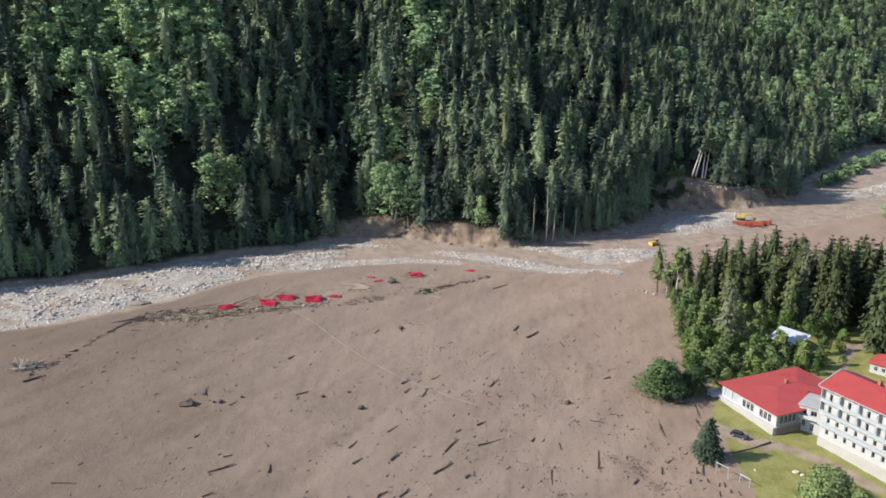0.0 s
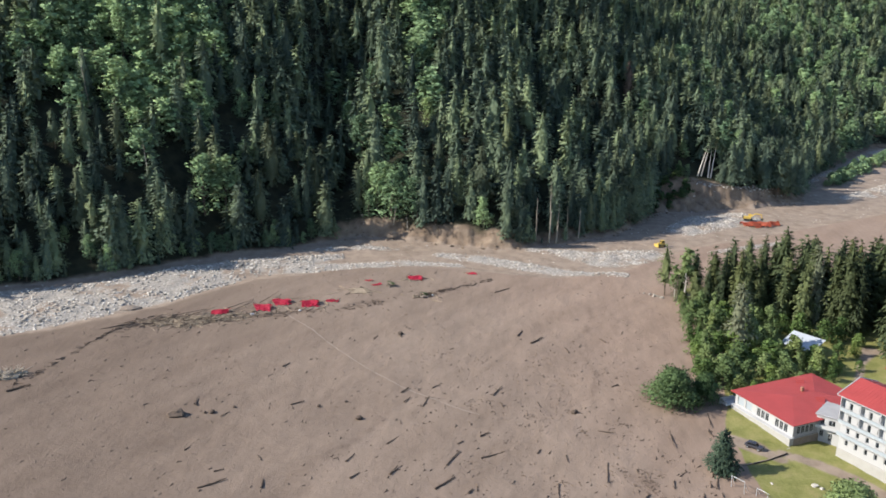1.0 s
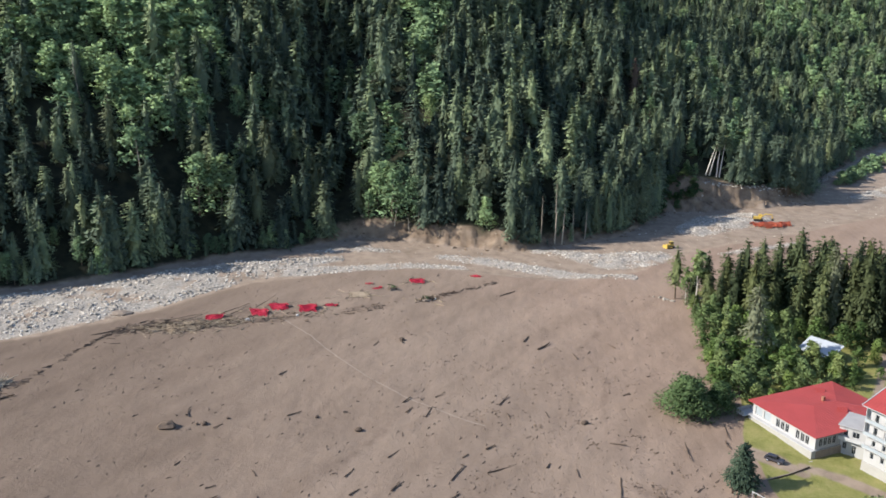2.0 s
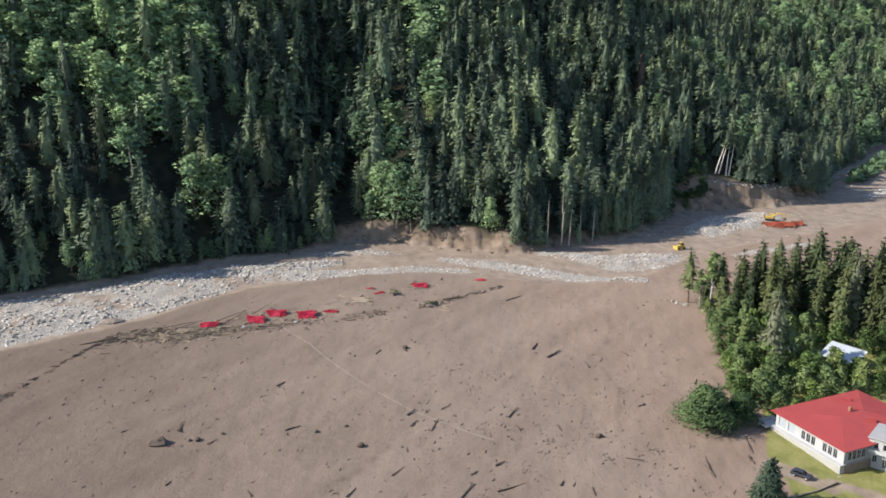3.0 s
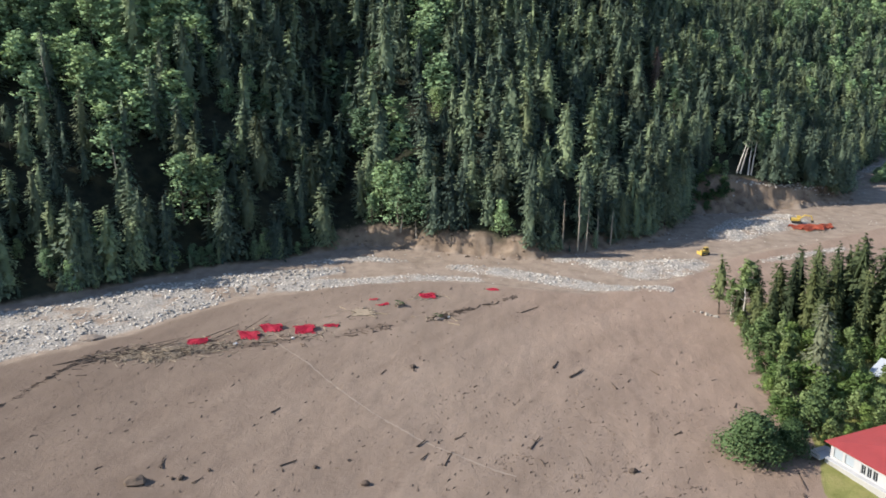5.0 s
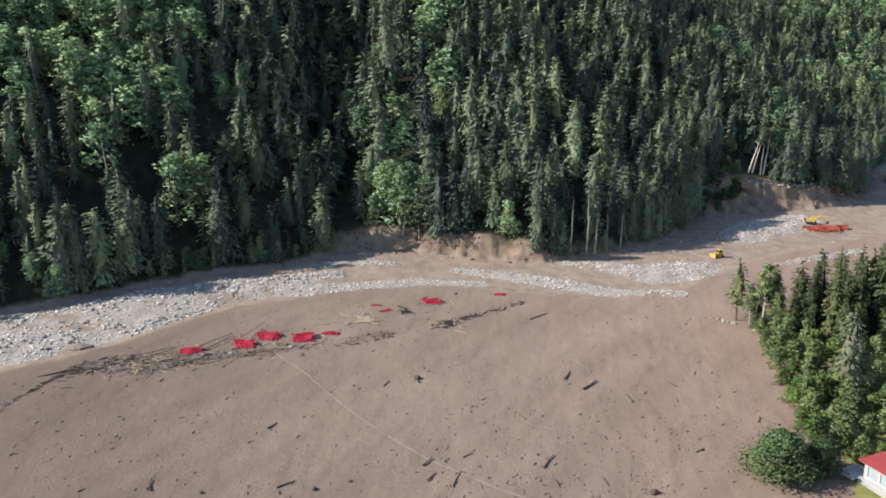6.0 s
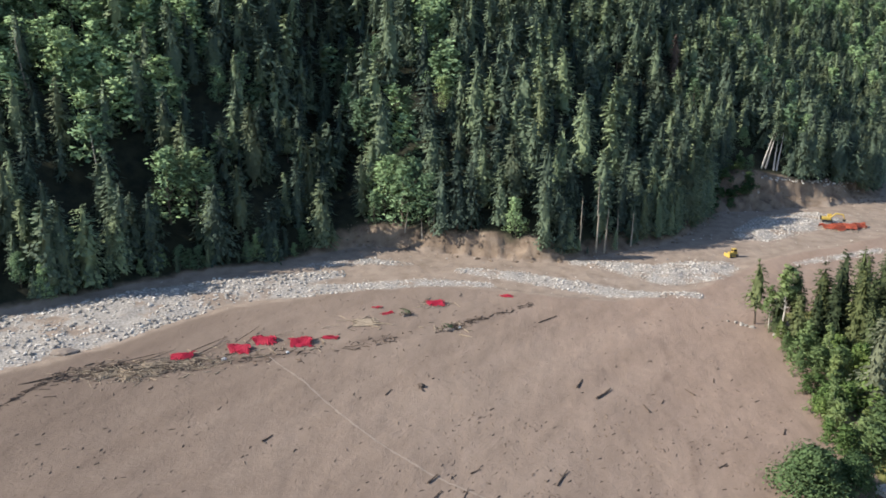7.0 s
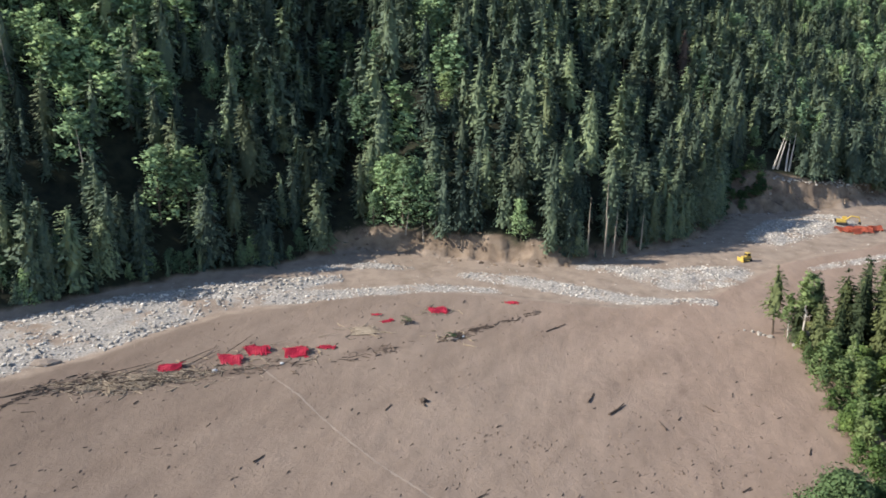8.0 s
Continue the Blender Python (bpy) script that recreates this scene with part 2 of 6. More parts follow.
def box(bm, x0, x1, y0, y1, z0, z1, bevel=0.0):
    r = bmesh.ops.create_cube(bm, size=1.0, matrix=Matrix.Translation(((x0 + x1) / 2, (y0 + y1) / 2, (z0 + z1) / 2)) @ Matrix.Diagonal((x1 - x0, y1 - y0, z1 - z0, 1)))
    if bevel:
        es = {e for v in r["verts"] for e in v.link_edges}
        bmesh.ops.bevel(bm, geom=list(es), offset=bevel, segments=2, affect="EDGES", profile=0.5)
    return bm


def rod(bm, a, b, ra, rb=None, sides=8):
    a, b = Vector(a), Vector(b)
    q = (b - a).to_track_quat("Z", "Y").to_matrix().to_4x4()
    bmesh.ops.create_cone(bm, cap_ends=True, segments=sides, radius1=ra, radius2=ra if rb is None else rb, depth=(b - a).length,
                          matrix=Matrix.Translation((a + b) / 2) @ q)
    return bm


def rock_bm(seed, size, shape, subdiv=2):
    """A broken, rounded stone."""
    r = random.Random(seed)
    bm = bmesh.new()
    bmesh.ops.create_icosphere(bm, subdivisions=subdiv, radius=1.0)
    off = Vector((r.uniform(0, 50), r.uniform(0, 50), r.uniform(0, 50)))
    for v in bm.verts:
        k = 1 + 0.45 * noise.noise(v.co * 1.1 + off) + 0.18 * noise.noise(v.co * 2.7 + off)
        v.co = Vector((v.co.x * shape[0], v.co.y * shape[1], v.co.z * shape[2])) * size * k
    return bm


# ---------------------------------------------------------------- the lie of the land
FOOT = np.array([(-700, -20), (-400, 130), (-234, 226), (-166, 280), (-132.5, 299), (-117, 314), (-99, 329), (-79, 342.5), (-63, 355), (-52, 366), (-41, 365),
                 (-20, 362), (4, 359), (15, 359), (28, 367), (40, 374), (53, 383), (66, 397), (78, 420), (88, 434), (104, 438), (120, 446),
                 (136, 452), (152, 462), (166, 468), (177, 492), (187, 528), (232, 588), (268, 640), (420, 740), (800, 800), (2500, 900)], float)
NEAR = np.array([(-700, -100), (-300, 150), (-175, 220), (-142, 239), (-128, 247), (-115, 258), (-102, 272), (-88, 290), (-78, 302), (-60, 312), (-44, 321),
                 (-27, 327), (-9, 327.5), (13, 323.5), (30, 323), (44, 328), (58, 337), (70, 350), (90, 372), (120, 390), (160, 420), (230, 470), (420, 600), (2500, 800)], float)
BARS = [[(-210, 215, 24), (-175, 240, 24), (-150, 259, 20), (-130, 273, 17), (-113, 288, 16), (-99, 304, 14), (-85, 317, 10), (-70, 328, 6), (-55, 336, 3)],
        [(-84, 314, 5), (-62, 319, 5.5), (-44, 326, 4.5), (-26, 332, 4), (-8, 333, 2.5)],
        [(-68, 340, 1.5), (-55, 346.5, 3), (-44, 349.5, 2.5), (-33, 349, 1.2)],
        [(-15, 345, 2.5), (2, 343, 4.5), (18, 337, 5), (36, 331.5, 4), (56, 331.5, 2.5)],
        [(22, 359, 2), (36, 357, 6), (50, 352, 9.5), (62, 356, 10), (72, 363, 5)],
        [(92, 401, 7), (108, 418, 12), (127, 432, 8)],
        [(98, 368, 1.5), (112, 375, 2.2), (134, 388, 2)],
        [(186, 517, 1.5), (205, 545, 2), (232, 580, 2.5), (268, 630, 3.5), (310, 670, 4)],
        [(196, 486, 3), (216, 500, 7), (250, 530, 8), (300, 580, 8)]]
TRACKS = [[(66, 208, 2.6), (71, 205, 3), (76, 199, 1.2)], [(77, 203, 1.5), (84, 199, 2), (90, 193, 2), (97, 184, 2)], [(108, 240, 1), (113, 249, 1.2), (118, 260, 1), (125, 271, 2.5), (134, 268, 1)],
          [(250, 640, 2), (275, 665, 3), (320, 690, 3)]]
MARKS = [[(-19, 212, 0.8), (-25, 198, 1.4), (-31, 186, 0.9)], [(13, 214, 0.7), (6, 205, 0.9)], [(36, 190, 1.4), (42, 185, 1.8), (46, 177, 1.2)], [(30, 262, 0.5), (36, 272, 0.8), (40, 286, 0.8), (38, 298, 0.5)],
         [(33, 220, 0.5), (36, 240, 0.8), (33, 256, 0.6)], [(-40, 285, 0.8), (-28, 289, 0.6)], [(-104, 256, 1.6), (-86, 262, 2.4), (-66, 270, 1.8), (-50, 277, 1.0)]]
LAWN = np.array([(80, 312), (80, 292), (79, 270), (76, 250), (71, 236), (70, 227), (66, 213.5), (67, 202), (66.5, 191), (68, 181), (66, 165), (60, 120), (170, 120), (200, 230), (190, 310), (160, 330), (100, 328), (74, 318)], float)


def seg_dist(px, py, line):
    """Distance to a polyline, and on which side (positive to the left of it)."""
    best, side = np.full(px.shape, 1e9), np.zeros(px.shape)
    for (ax, ay), (bx, by) in zip(line[:-1], line[1:]):
        dx, dy = bx - ax, by - ay
        t = np.clip(((px - ax) * dx + (py - ay) * dy) / (dx * dx + dy * dy), 0, 1)
        d = np.hypot(px - ax - t * dx, py - ay - t * dy)
        s = np.where(dx * (py - ay) - dy * (px - ax) > 0, 1.0, -1.0)
        m = d < best - 1e-6
        best, side = np.where(m, d, best), np.where(m, s, side)
    return best * side


def inside_poly(px, py, poly):
    d = np.abs(seg_dist(px, py, np.vstack([poly, poly[:1]])))
    odd = np.zeros(px.shape, bool)
    for (ax, ay), (bx, by) in zip(poly, np.roll(poly, -1, 0)):
        c = (ay > py) != (by > py)
        odd ^= c & (px < (bx - ax) * (py - ay) / (by - ay + 1e-12) + ax)
    return np.where(odd, d, -d)


def bar_dist(px, py, bars=None):
    best = np.full(px.shape, -60.0)
    for bar in bars or BARS:
        for (ax, ay, aw), (bx, by, bw) in zip(bar[:-1], bar[1:]):
            dx, dy = bx - ax, by - ay
            t = np.clip(((px - ax) * dx + (py - ay) * dy) / (dx * dx + dy * dy), 0, 1)
            best = np.maximum(best, aw + t * (bw - aw) - np.hypot(px - ax - t * dx, py - ay - t * dy))
    return best


def waves(px, py, seed, size, octaves=4):
    """Smooth random relief, about -1 to 1, as a sum of crossing waves."""
    rng = np.random.default_rng(seed)
    out, amp = np.zeros(px.shape), 0.5
    for o in range(octaves):
        for _ in range(5):
            a, ph = rng.uniform(0, math.tau, 2)
            k = math.tau / size * 2 ** o * rng.uniform(0.7, 1.4)
            out += amp / 2.2 * np.sin(k * (px * math.cos(a) + py * math.sin(a)) + ph)
        amp *= 0.5
    return out


def base(px, py):
    """The valley floor: a gentle even slope."""
    return -0.0367 * np.clip(px, -500, 500) + 0.0262 * (np.clip(py, -200, 900) - 260)


def rise(px, py):
    """How far the hillside and its eroded bank stand above the valley floor."""
    d = seg_dist(px, py, FOOT) + 1.6 * waves(px, py, 5, 22, 3)
    bank = np.interp(px, [-200, -70, -48, -30, 8, 20, 70, 84, 98, 108, 120, 155, 170, 260], [3, 4, 5.5, 6.5, 6, 3, 3.5, 11, 12, 11, 9, 6, 1.5, 1.5])
    run = np.interp(px, [-200, -70, -48, 8, 20, 70, 84, 130, 170], [7, 7, 5, 5, 6, 7, 17, 7, 7])
    slope = np.interp(px, [-170, -90, -40, 0, 30, 62, 90, 160, 300], [0.8, 0.84, 0.66, 0.62, 0.66, 0.7, 0.5, 0.42, 0.45])
    # gullies and ribs cut back into the bank
    rib = np.abs(waves(px, py * 0.8, 61, 16, 4))
    cut = d - run * 0.42 * (rib - 0.25) * np.clip((bank - 3) / 4, 0, 1) * (d < run * 1.8)
    t = np.clip(cut / run, 0, 1)
    # undercut foot, slumped apron, steep scarp under the turf
    step = np.interp(t, [0, 0.07, 0.3, 0.62, 0.74, 1], [0, 0.2, 0.36, 0.55, 0.93, 1])
    e = np.maximum(d - run * 0.7, 0)
    top = 420 * (1 - np.exp(-e * slope / 420))
    ravine = 15 * np.exp(-((px + 65 + 0.1 * (py - 370)) / 14) ** 2) + 14 * np.exp(-((px + 232 - 0.2 * (py - 400)) / 22) ** 2)
    top = top - ravine * np.clip((d - 6) / 40, 0, 1) * np.clip((260 - d) / 100, 0, 1)
    # an added swell that turns the western broad-leaved stand towards the sun
    top = top + 6 * np.exp(-((px + 150 + 0.15 * (py - 380)) / 20) ** 2) * np.clip((d - 12) / 40, 0, 1) * np.clip((240 - d) / 100, 0, 1)
    rough = 0.5 * waves(px, py, 62, 4.5, 2) * np.clip(1 - np.abs(d - run * 0.4) / run, 0, 1)
    return np.where(d > 0, bank * step + top + rough + np.clip(e / 60, 0, 1) * 4 * waves(px, py, 9, 90, 3), 0)


def land(px, py):
    px, py = np.asarray(px, float), np.asarray(py, float)
    near = np.clip(1 - np.hypot(px, py - 250) / 900, 0, 1)
    bar = np.clip(bar_dist(px, py) / 5, 0, 1) * (0.7 + 0.5 * waves(px, py, 44, 11, 3))
    river = np.clip(seg_dist(px, py, NEAR) / 5, 0, 1) * 0.9 * (seg_dist(px, py, FOOT) < 30)
    mud = (0.28 * waves(px, py, 2, 34, 4) + 0.1 * waves(px, py, 3, 5, 2)) * near
    return base(px, py) + rise(px, py) + bar - river + mud


def height(x, y):
    return float(land(np.array([x]), np.array([y]))[0])


def build_ground():
    def axis(lo, a, fine, b, hi):
        """Lines 2.4 m apart, 1.1 m where the bank is eroded, ever wider far away."""
        out = [*np.arange(a, fine[0], 2.4), *np.arange(fine[0], fine[1], 1.1), *np.arange(fine[1], b + 0.01, 2.4)]
        s, v = 2.0, out[-1]
        while v < hi:
            s *= 1.22
            v += s
            out.append(v)
        s, v = 2.0, a
        while v > lo:
            s *= 1.22
            v -= s
            out.insert(0, v)
        return np.array(out)
    xs, ys = axis(-4000, -230, (-64, 175), 320, 4000), axis(-4000, 110, (340, 478), 660, 4500)
    gx, gy = np.meshgrid(xs, ys)
    px, py = gx.ravel(), gy.ravel()
    z = land(px, py)
    n, mrows = len(xs), len(ys)
    i = (np.arange(mrows - 1)[:, None] * n + np.arange(n - 1)[None]).ravel()
    faces = np.stack([i, i + 1, i + n + 1, i + n], 1)
    d = seg_dist(px, py, FOOT)
    # in the west the shade-dark forest floor begins right at the foot
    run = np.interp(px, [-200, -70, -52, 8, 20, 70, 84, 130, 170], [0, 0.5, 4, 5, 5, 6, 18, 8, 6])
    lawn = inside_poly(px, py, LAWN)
    attrs = dict(river=np.minimum(seg_dist(px, py, NEAR), 40), bar=bar_dist(px, py), hill=np.clip(d, -30, 30), wood=np.clip(d - run, -30, 30), lawn=np.clip(lawn, -30, 30), track=bar_dist(px, py, TRACKS), mark=bar_dist(px, py, MARKS), westward=np.clip(-(px + 62) + 0.25 * (230 - py), -160, 80))
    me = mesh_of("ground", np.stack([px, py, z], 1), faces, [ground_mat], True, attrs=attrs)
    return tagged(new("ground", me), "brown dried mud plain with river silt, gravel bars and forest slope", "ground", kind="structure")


ground = build_ground()


# ---------------------------------------------------------------- trees
def sprays(p, out, side, soft, w, plain):
    """Sprays that sag at their sides, four-cornered or, far off, plain wisps, as vertices, triangles and shading normals."""
    n = len(p)
    if plain:
        v = np.stack([p - out * 0.45 + side * 1.25, p + out * 0.65, p - out * 0.45 - side * 1.25], 1).reshape(-1, 3)
        return v, np.arange(n * 3).reshape(-1, 3), np.repeat(soft, 3, 0)
    sag = np.array([0, 0, 1.0]) * (w * 0.5)[:, None]
    v = np.stack([p - out * 0.5, p + out * 0.05 + side - sag, p + out * 0.6, p + out * 0.05 - side - sag], 1).reshape(-1, 3)
    o = np.arange(n)[:, None] * 4
    return v, np.concatenate([o + (0, 1, 2), o + (0, 2, 3)], 0), np.repeat(soft, 4, 0)


def conifer_mesh(seed, h, r, branches, size, bare=0.06, tiers=13, blunt=0.61, per=3, ragged=1.0, plain=False):
    """Needle crown: drooping branches in uneven whorls, each hung with small sprays, round a shaded core."""
    rng = np.random.default_rng(seed)
    n = branches
    g = 1 - rng.uniform(0.0, 1, n) ** (1 / (0.85 + blunt))
    g = np.clip(g + (np.round(g * tiers) / tiers - g) * 0.6 + rng.normal(size=n) * 0.008, 0, 0.995)
    a = rng.uniform(0, math.tau, n)
    ph = rng.uniform(0, math.tau, 6)
    # the outline bulges and gapes: long and short boughs, thin spots
    form = (0.17 * np.sin(a + ph[0] + 5 * g) + 0.15 * np.sin(2 * a + ph[1] - 13 * g) + 0.12 * np.sin(3 * a + ph[2] + 23 * g) + 0.12 * np.sin(17 * g + ph[3]) + 0.1 * np.sin(41 * g + 2 * a + ph[4])) * ragged
    reach = r * ((1 - g) ** blunt * np.minimum(1, 0.5 + 4.5 * g) * (1 + form) * rng.uniform(0.72, 1.14, n) + 0.05)
    keep = rng.uniform(size=n) < 0.86 + 0.9 * form
    g, a, reach, form = g[keep], a[keep], reach[keep], form[keep]
    n = len(g)
    f = np.tile(np.linspace(0.5, 1.0, per), n)
    g, a, reach, form = (np.repeat(q, per) for q in (g, a, reach, form))
    n *= per
    f = f + rng.uniform(-0.09, 0.06, n)
    a = a + rng.normal(size=n) * 0.16
    ca, sa = np.cos(a), np.sin(a)
    tip = (1 - g) ** 0.4
    p = np.stack([reach * f * ca, reach * f * sa, h * (bare + (1 - bare) * g) - reach * f ** 1.6 * (0.5 * tip - 0.1) + rng.normal(size=n) * 0.14], 1)
    droop = rng.normal(0.68, 0.32, n) * tip * 1.25 - 0.55 * (1 - tip)
    ln = size * rng.uniform(0.6, 1.4, n) * (0.5 + 0.5 * tip)
    w = ln * rng.uniform(0.2, 0.36, n)
    out = np.stack([ca * np.cos(droop), sa * np.cos(droop), -np.sin(droop)], 1) * ln[:, None]
    tw = rng.uniform(-0.6, 0.6, n)
    side = np.stack([-sa * np.cos(tw), ca * np.cos(tw), np.sin(tw)], 1) * w[:, None]
    soft = np.stack([ca, sa, 0.05 + 0.8 * (f - 0.35) + 0.35 * g], 1) + rng.normal(size=(n, 3)) * 0.3
    v, fc, nrm = sprays(p, out, side, soft, w, plain)
    # a closed, knobbly core, and its top
    k = np.arange(7) * math.tau / 7
    rings = []
    for i, (q, zz) in enumerate(((0.1, bare + 0.01), (0.56, bare + 0.09), (0.52, bare + 0.34 * (1 - bare)), (0.4, bare + 0.62 * (1 - bare)), (0.13, 0.88))):
        q = q * r * rng.uniform(0.55, 1.2, 7) * (0.8 if plain else 1)
        rings.append(np.stack([q * np.cos(k + 0.45 * i), q * np.sin(k + 0.45 * i), zz * h + rng.uniform(-0.03, 0.03, 7) * h], 1))
    m, last = len(v), len(rings) - 1
    core = [(m + 7 * i + j, m + 7 * i + (j + 1) % 7, m + 7 * (i + 1) + (j + 1) % 7) for i in range(last) for j in range(7)]
    core += [(m + 7 * i + j, m + 7 * (i + 1) + (j + 1) % 7, m + 7 * (i + 1) + j) for i in range(last) for j in range(7)]
    top = np.array([(0, 0, h * 0.95)])
    core += [(m + 7 * last + j, m + 7 * last + (j + 1) % 7, m + 7 * (last + 1)) for j in range(7)]
    v = np.vstack([v, *rings, top])
    nrm = np.vstack([nrm, v[m:] * (1, 1, 0) + (0, 0, 0.3) + rng.normal(size=(len(v) - m, 3)) * 0.3 * r])
    return facing(v, np.vstack([fc, np.array(core)]), nrm)


def leafy_mesh(seed, h, r, lobes, per, leaf, low=0.22, tall_lobe=0.85, plain=False):
    """Broad crown: uneven lobes, each a cloud of small leaf sprays with gaps."""
    rng = np.random.default_rng(seed)
    f = rng.uniform(0, 1, lobes) ** 0.8
    a, z = rng.uniform(0, math.tau, lobes), h * (low + (0.94 - low) * f)
    out = r * (0.98 - 0.72 * f ** 1.7) * rng.uniform(0.2, 0.86, lobes)
    lr = r * rng.uniform(0.18, 0.44, lobes) * (1.1 - 0.4 * f)
    c = np.repeat(np.stack([out * np.cos(a), out * np.sin(a), z], 1), per, 0)
    lr = np.repeat(lr, per)
    n = lobes * per
    d = rng.normal(size=(n, 3))
    d /= np.linalg.norm(d, axis=1, keepdims=True)
    d[:, 2] = np.where(d[:, 2] < -0.5, -d[:, 2], d[:, 2])
    p = c + d * (lr * rng.uniform(0.55, 1.25, n))[:, None] * (1, 1, tall_lobe)
    soft = d * 0.8 + c * (1 / r, 1 / r, 0) * 0.9 + (0, 0, 0.25) + rng.normal(size=(n, 3)) * 0.42
    t = np.cross(d + rng.normal(size=(n, 3)) * 0.5, (0.3, 0.2, 1))
    t /= np.linalg.norm(t, axis=1, keepdims=True) + 1e-9
    q = d + rng.normal(size=(n, 3)) * 0.6
    q /= np.linalg.norm(q, axis=1, keepdims=True)
    b = np.cross(q, t)
    sz = (leaf * rng.uniform(0.5, 1.5, n))[:, None]
    if plain:
        v = np.stack([p - t * sz, p + t * sz, p + b * sz * 1.3 - q * sz * 0.3], 1).reshape(-1, 3)
        return facing(v, np.arange(n * 3).reshape(-1, 3), np.repeat(soft, 3, 0))
    v = np.stack([p - t * sz, p - b * sz * 0.7 - q * sz * 0.3, p + t * sz, p + b * sz * 0.7 - q * sz * 0.3], 1).reshape(-1, 3)
    o = np.arange(n)[:, None] * 4
    return facing(v, np.concatenate([o + (0, 1, 2), o + (0, 2, 3)], 0), np.repeat(soft, 4, 0))


def trunk_bm(h, r, sides=7, limbs=0, seed=0, spread=0.0):
    rng = random.Random(seed)
    bm = bmesh.new()
    rod(bm, (0, 0, -0.8), (0.02 * h * rng.uniform(-1, 1), 0, h * 0.5), r, r * 0.62, sides)
    rod(bm, (0.0, 0, h * 0.48), (0, 0, h * 0.98), r * 0.62, r * 0.08, sides)
    for i in range(limbs):
        a, z = rng.uniform(0, math.tau), h * rng.uniform(0.2, 0.6)
        rod(bm, (0, 0, z), (spread * math.cos(a), spread * math.sin(a), z + spread * rng.uniform(0.3, 1)), r * 0.4, r * 0.1, 5)
    return bm


def tree_kind(name, crown, mat, trunk, tmat, label, category):
    """The first tree of a kind: an Empty with trunk and crown."""
    e = new(name)
    part("trunk", trunk, tmat, e)
    v, f, nrm = crown
    part("crown", mesh_of("crown", v, f, [mat], True, normals=nrm), mat, e)
    return tagged(e, label, category)


rng = np.random.default_rng(11)
# ---- trees placed to fit the camera's view, some only to cast shade: place and height
WEST_SPRUCES = [(-139, 388, 36), (-127, 382, 28), (-121, 390, 32), (-108, 409, 30), (-108, 398, 20), (-115, 394, 17), (-99, 392, 22), (-113, 356, 23), (-111, 371, 15), (-87, 366, 29), (-83, 384, 17),
                (-80, 386, 17), (-98, 354, 15), (-137, 319, 15), (-141, 342, 23), (-153, 340, 20), (-156, 331, 19), (-150, 345, 18), (-163, 335, 16), (-94, 432, 24), (-159, 359, 24), (-124, 364, 26)]
# the later rows are added to close the shade on bank and flats
EAST_SPRUCES = [(-46, 391, 30), (-18, 368, 24), (-13, 368, 23), (1, 373, 30), (12, 371, 28), (27, 402, 32), (32, 376, 29), (-13, 406, 30), (5, 413, 28), (12, 406, 26), (-22, 404, 18), (-18, 393, 18),
                (-47, 428, 38), (22, 434, 27), (35, 462, 25), (65, 461, 30), (53, 404, 25), (100, 489, 27), (59, 496, 26), (68, 490, 24), (138, 467, 27), (146, 466, 28), (131, 461, 26), (127, 457, 24),
                (51, 498, 24), (-34, 429, 26), (70, 412, 30), (73, 424, 25), (69, 436, 25), (67, 443, 23), (64, 430, 28), (69, 430, 27), (65, 424, 28), (71, 448, 18), (71, 424, 27), (67, 416, 30), (64, 408, 29), (60, 403, 27),
                (153, 466, 26), (158, 470, 25), (163, 475, 26), (168, 481, 25), (172, 489, 26), (176, 497, 25), (180, 507, 26), (184, 518, 25), (188, 529, 24), (194, 538, 24), (202, 548, 24), (210, 560, 23), (218, 570, 23),
                (75, 430, 28), (76, 438, 26), (78, 447, 26), (73, 444, 27), (80, 455, 25), (62, 413, 28), (57, 408, 26), (60, 421, 28), (66, 437, 27), (72, 455, 26), (84, 463, 24), (88, 471, 24), (76, 424, 25),
                (82, 437, 26), (85, 447, 26), (88, 456, 25), (92, 464, 24), (81, 429, 22), (91, 449, 20), (95, 459, 20), (98, 469, 22), (62, 397, 20), (67, 404, 21), (71, 411, 22), (56, 391, 20), (48, 384, 18), (75, 418, 22), (59, 393, 18), (64, 400.5, 20), (69, 408, 22), (73, 414.5, 22), (54, 388, 18), (50, 387, 17), (44, 380.5, 17), (78, 423, 22), (79, 433, 24), (84, 441, 22)]
LONE_BROADS = [(-105, 391, 14), (-108, 341, 25), (-101, 345, 25), (-136, 313, 13), (-148, 305, 7), (-130, 319, 7), (-54, 402, 22), (-37, 369, 22), (-28, 369, 19), (2, 365, 14), (-54, 438, 15), (-66, 450, 14),
               (-39, 410, 15), (-25, 416, 14), (-63, 422, 16), (86, 489, 14), (92, 456, 6), (103, 451, 8), (104, 468, 10), (210, 559, 10), (229, 582, 11), (74, 419, 8), (-155, 388, 24), (-155, 366, 20),
               (-173, 377, 20), (-164, 381, 20), (96, 460, 6), (100, 456, 6), (77, 433, 9), (80, 445, 8), (83, 455, 9), (78, 441, 9), (86, 464, 9), (75, 440, 10), (90, 466, 10), (80, 437, 7)]
LONE_FIRS = [(-145, 327, 19), (-9, 375, 22), (-30, 403, 24), (-27, 385, 22), (50, 444, 19), (63, 403, 22), (77, 426, 12), (94, 466, 14), (-73, 426, 18), (22, 380, 22), (-3, 369, 20), (-155, 317, 13), (86, 459, 16),
             (40, 382, 24), (46, 388, 25), (58, 397, 22), (52, 392, 23)]
# ---- where the other slope trees stand
gxs, gys = np.meshgrid(np.arange(-500, 760, 6.8), np.arange(150, 1250, 6.8))
qx = (gxs + rng.uniform(-3.1, 3.1, gxs.shape)).ravel()
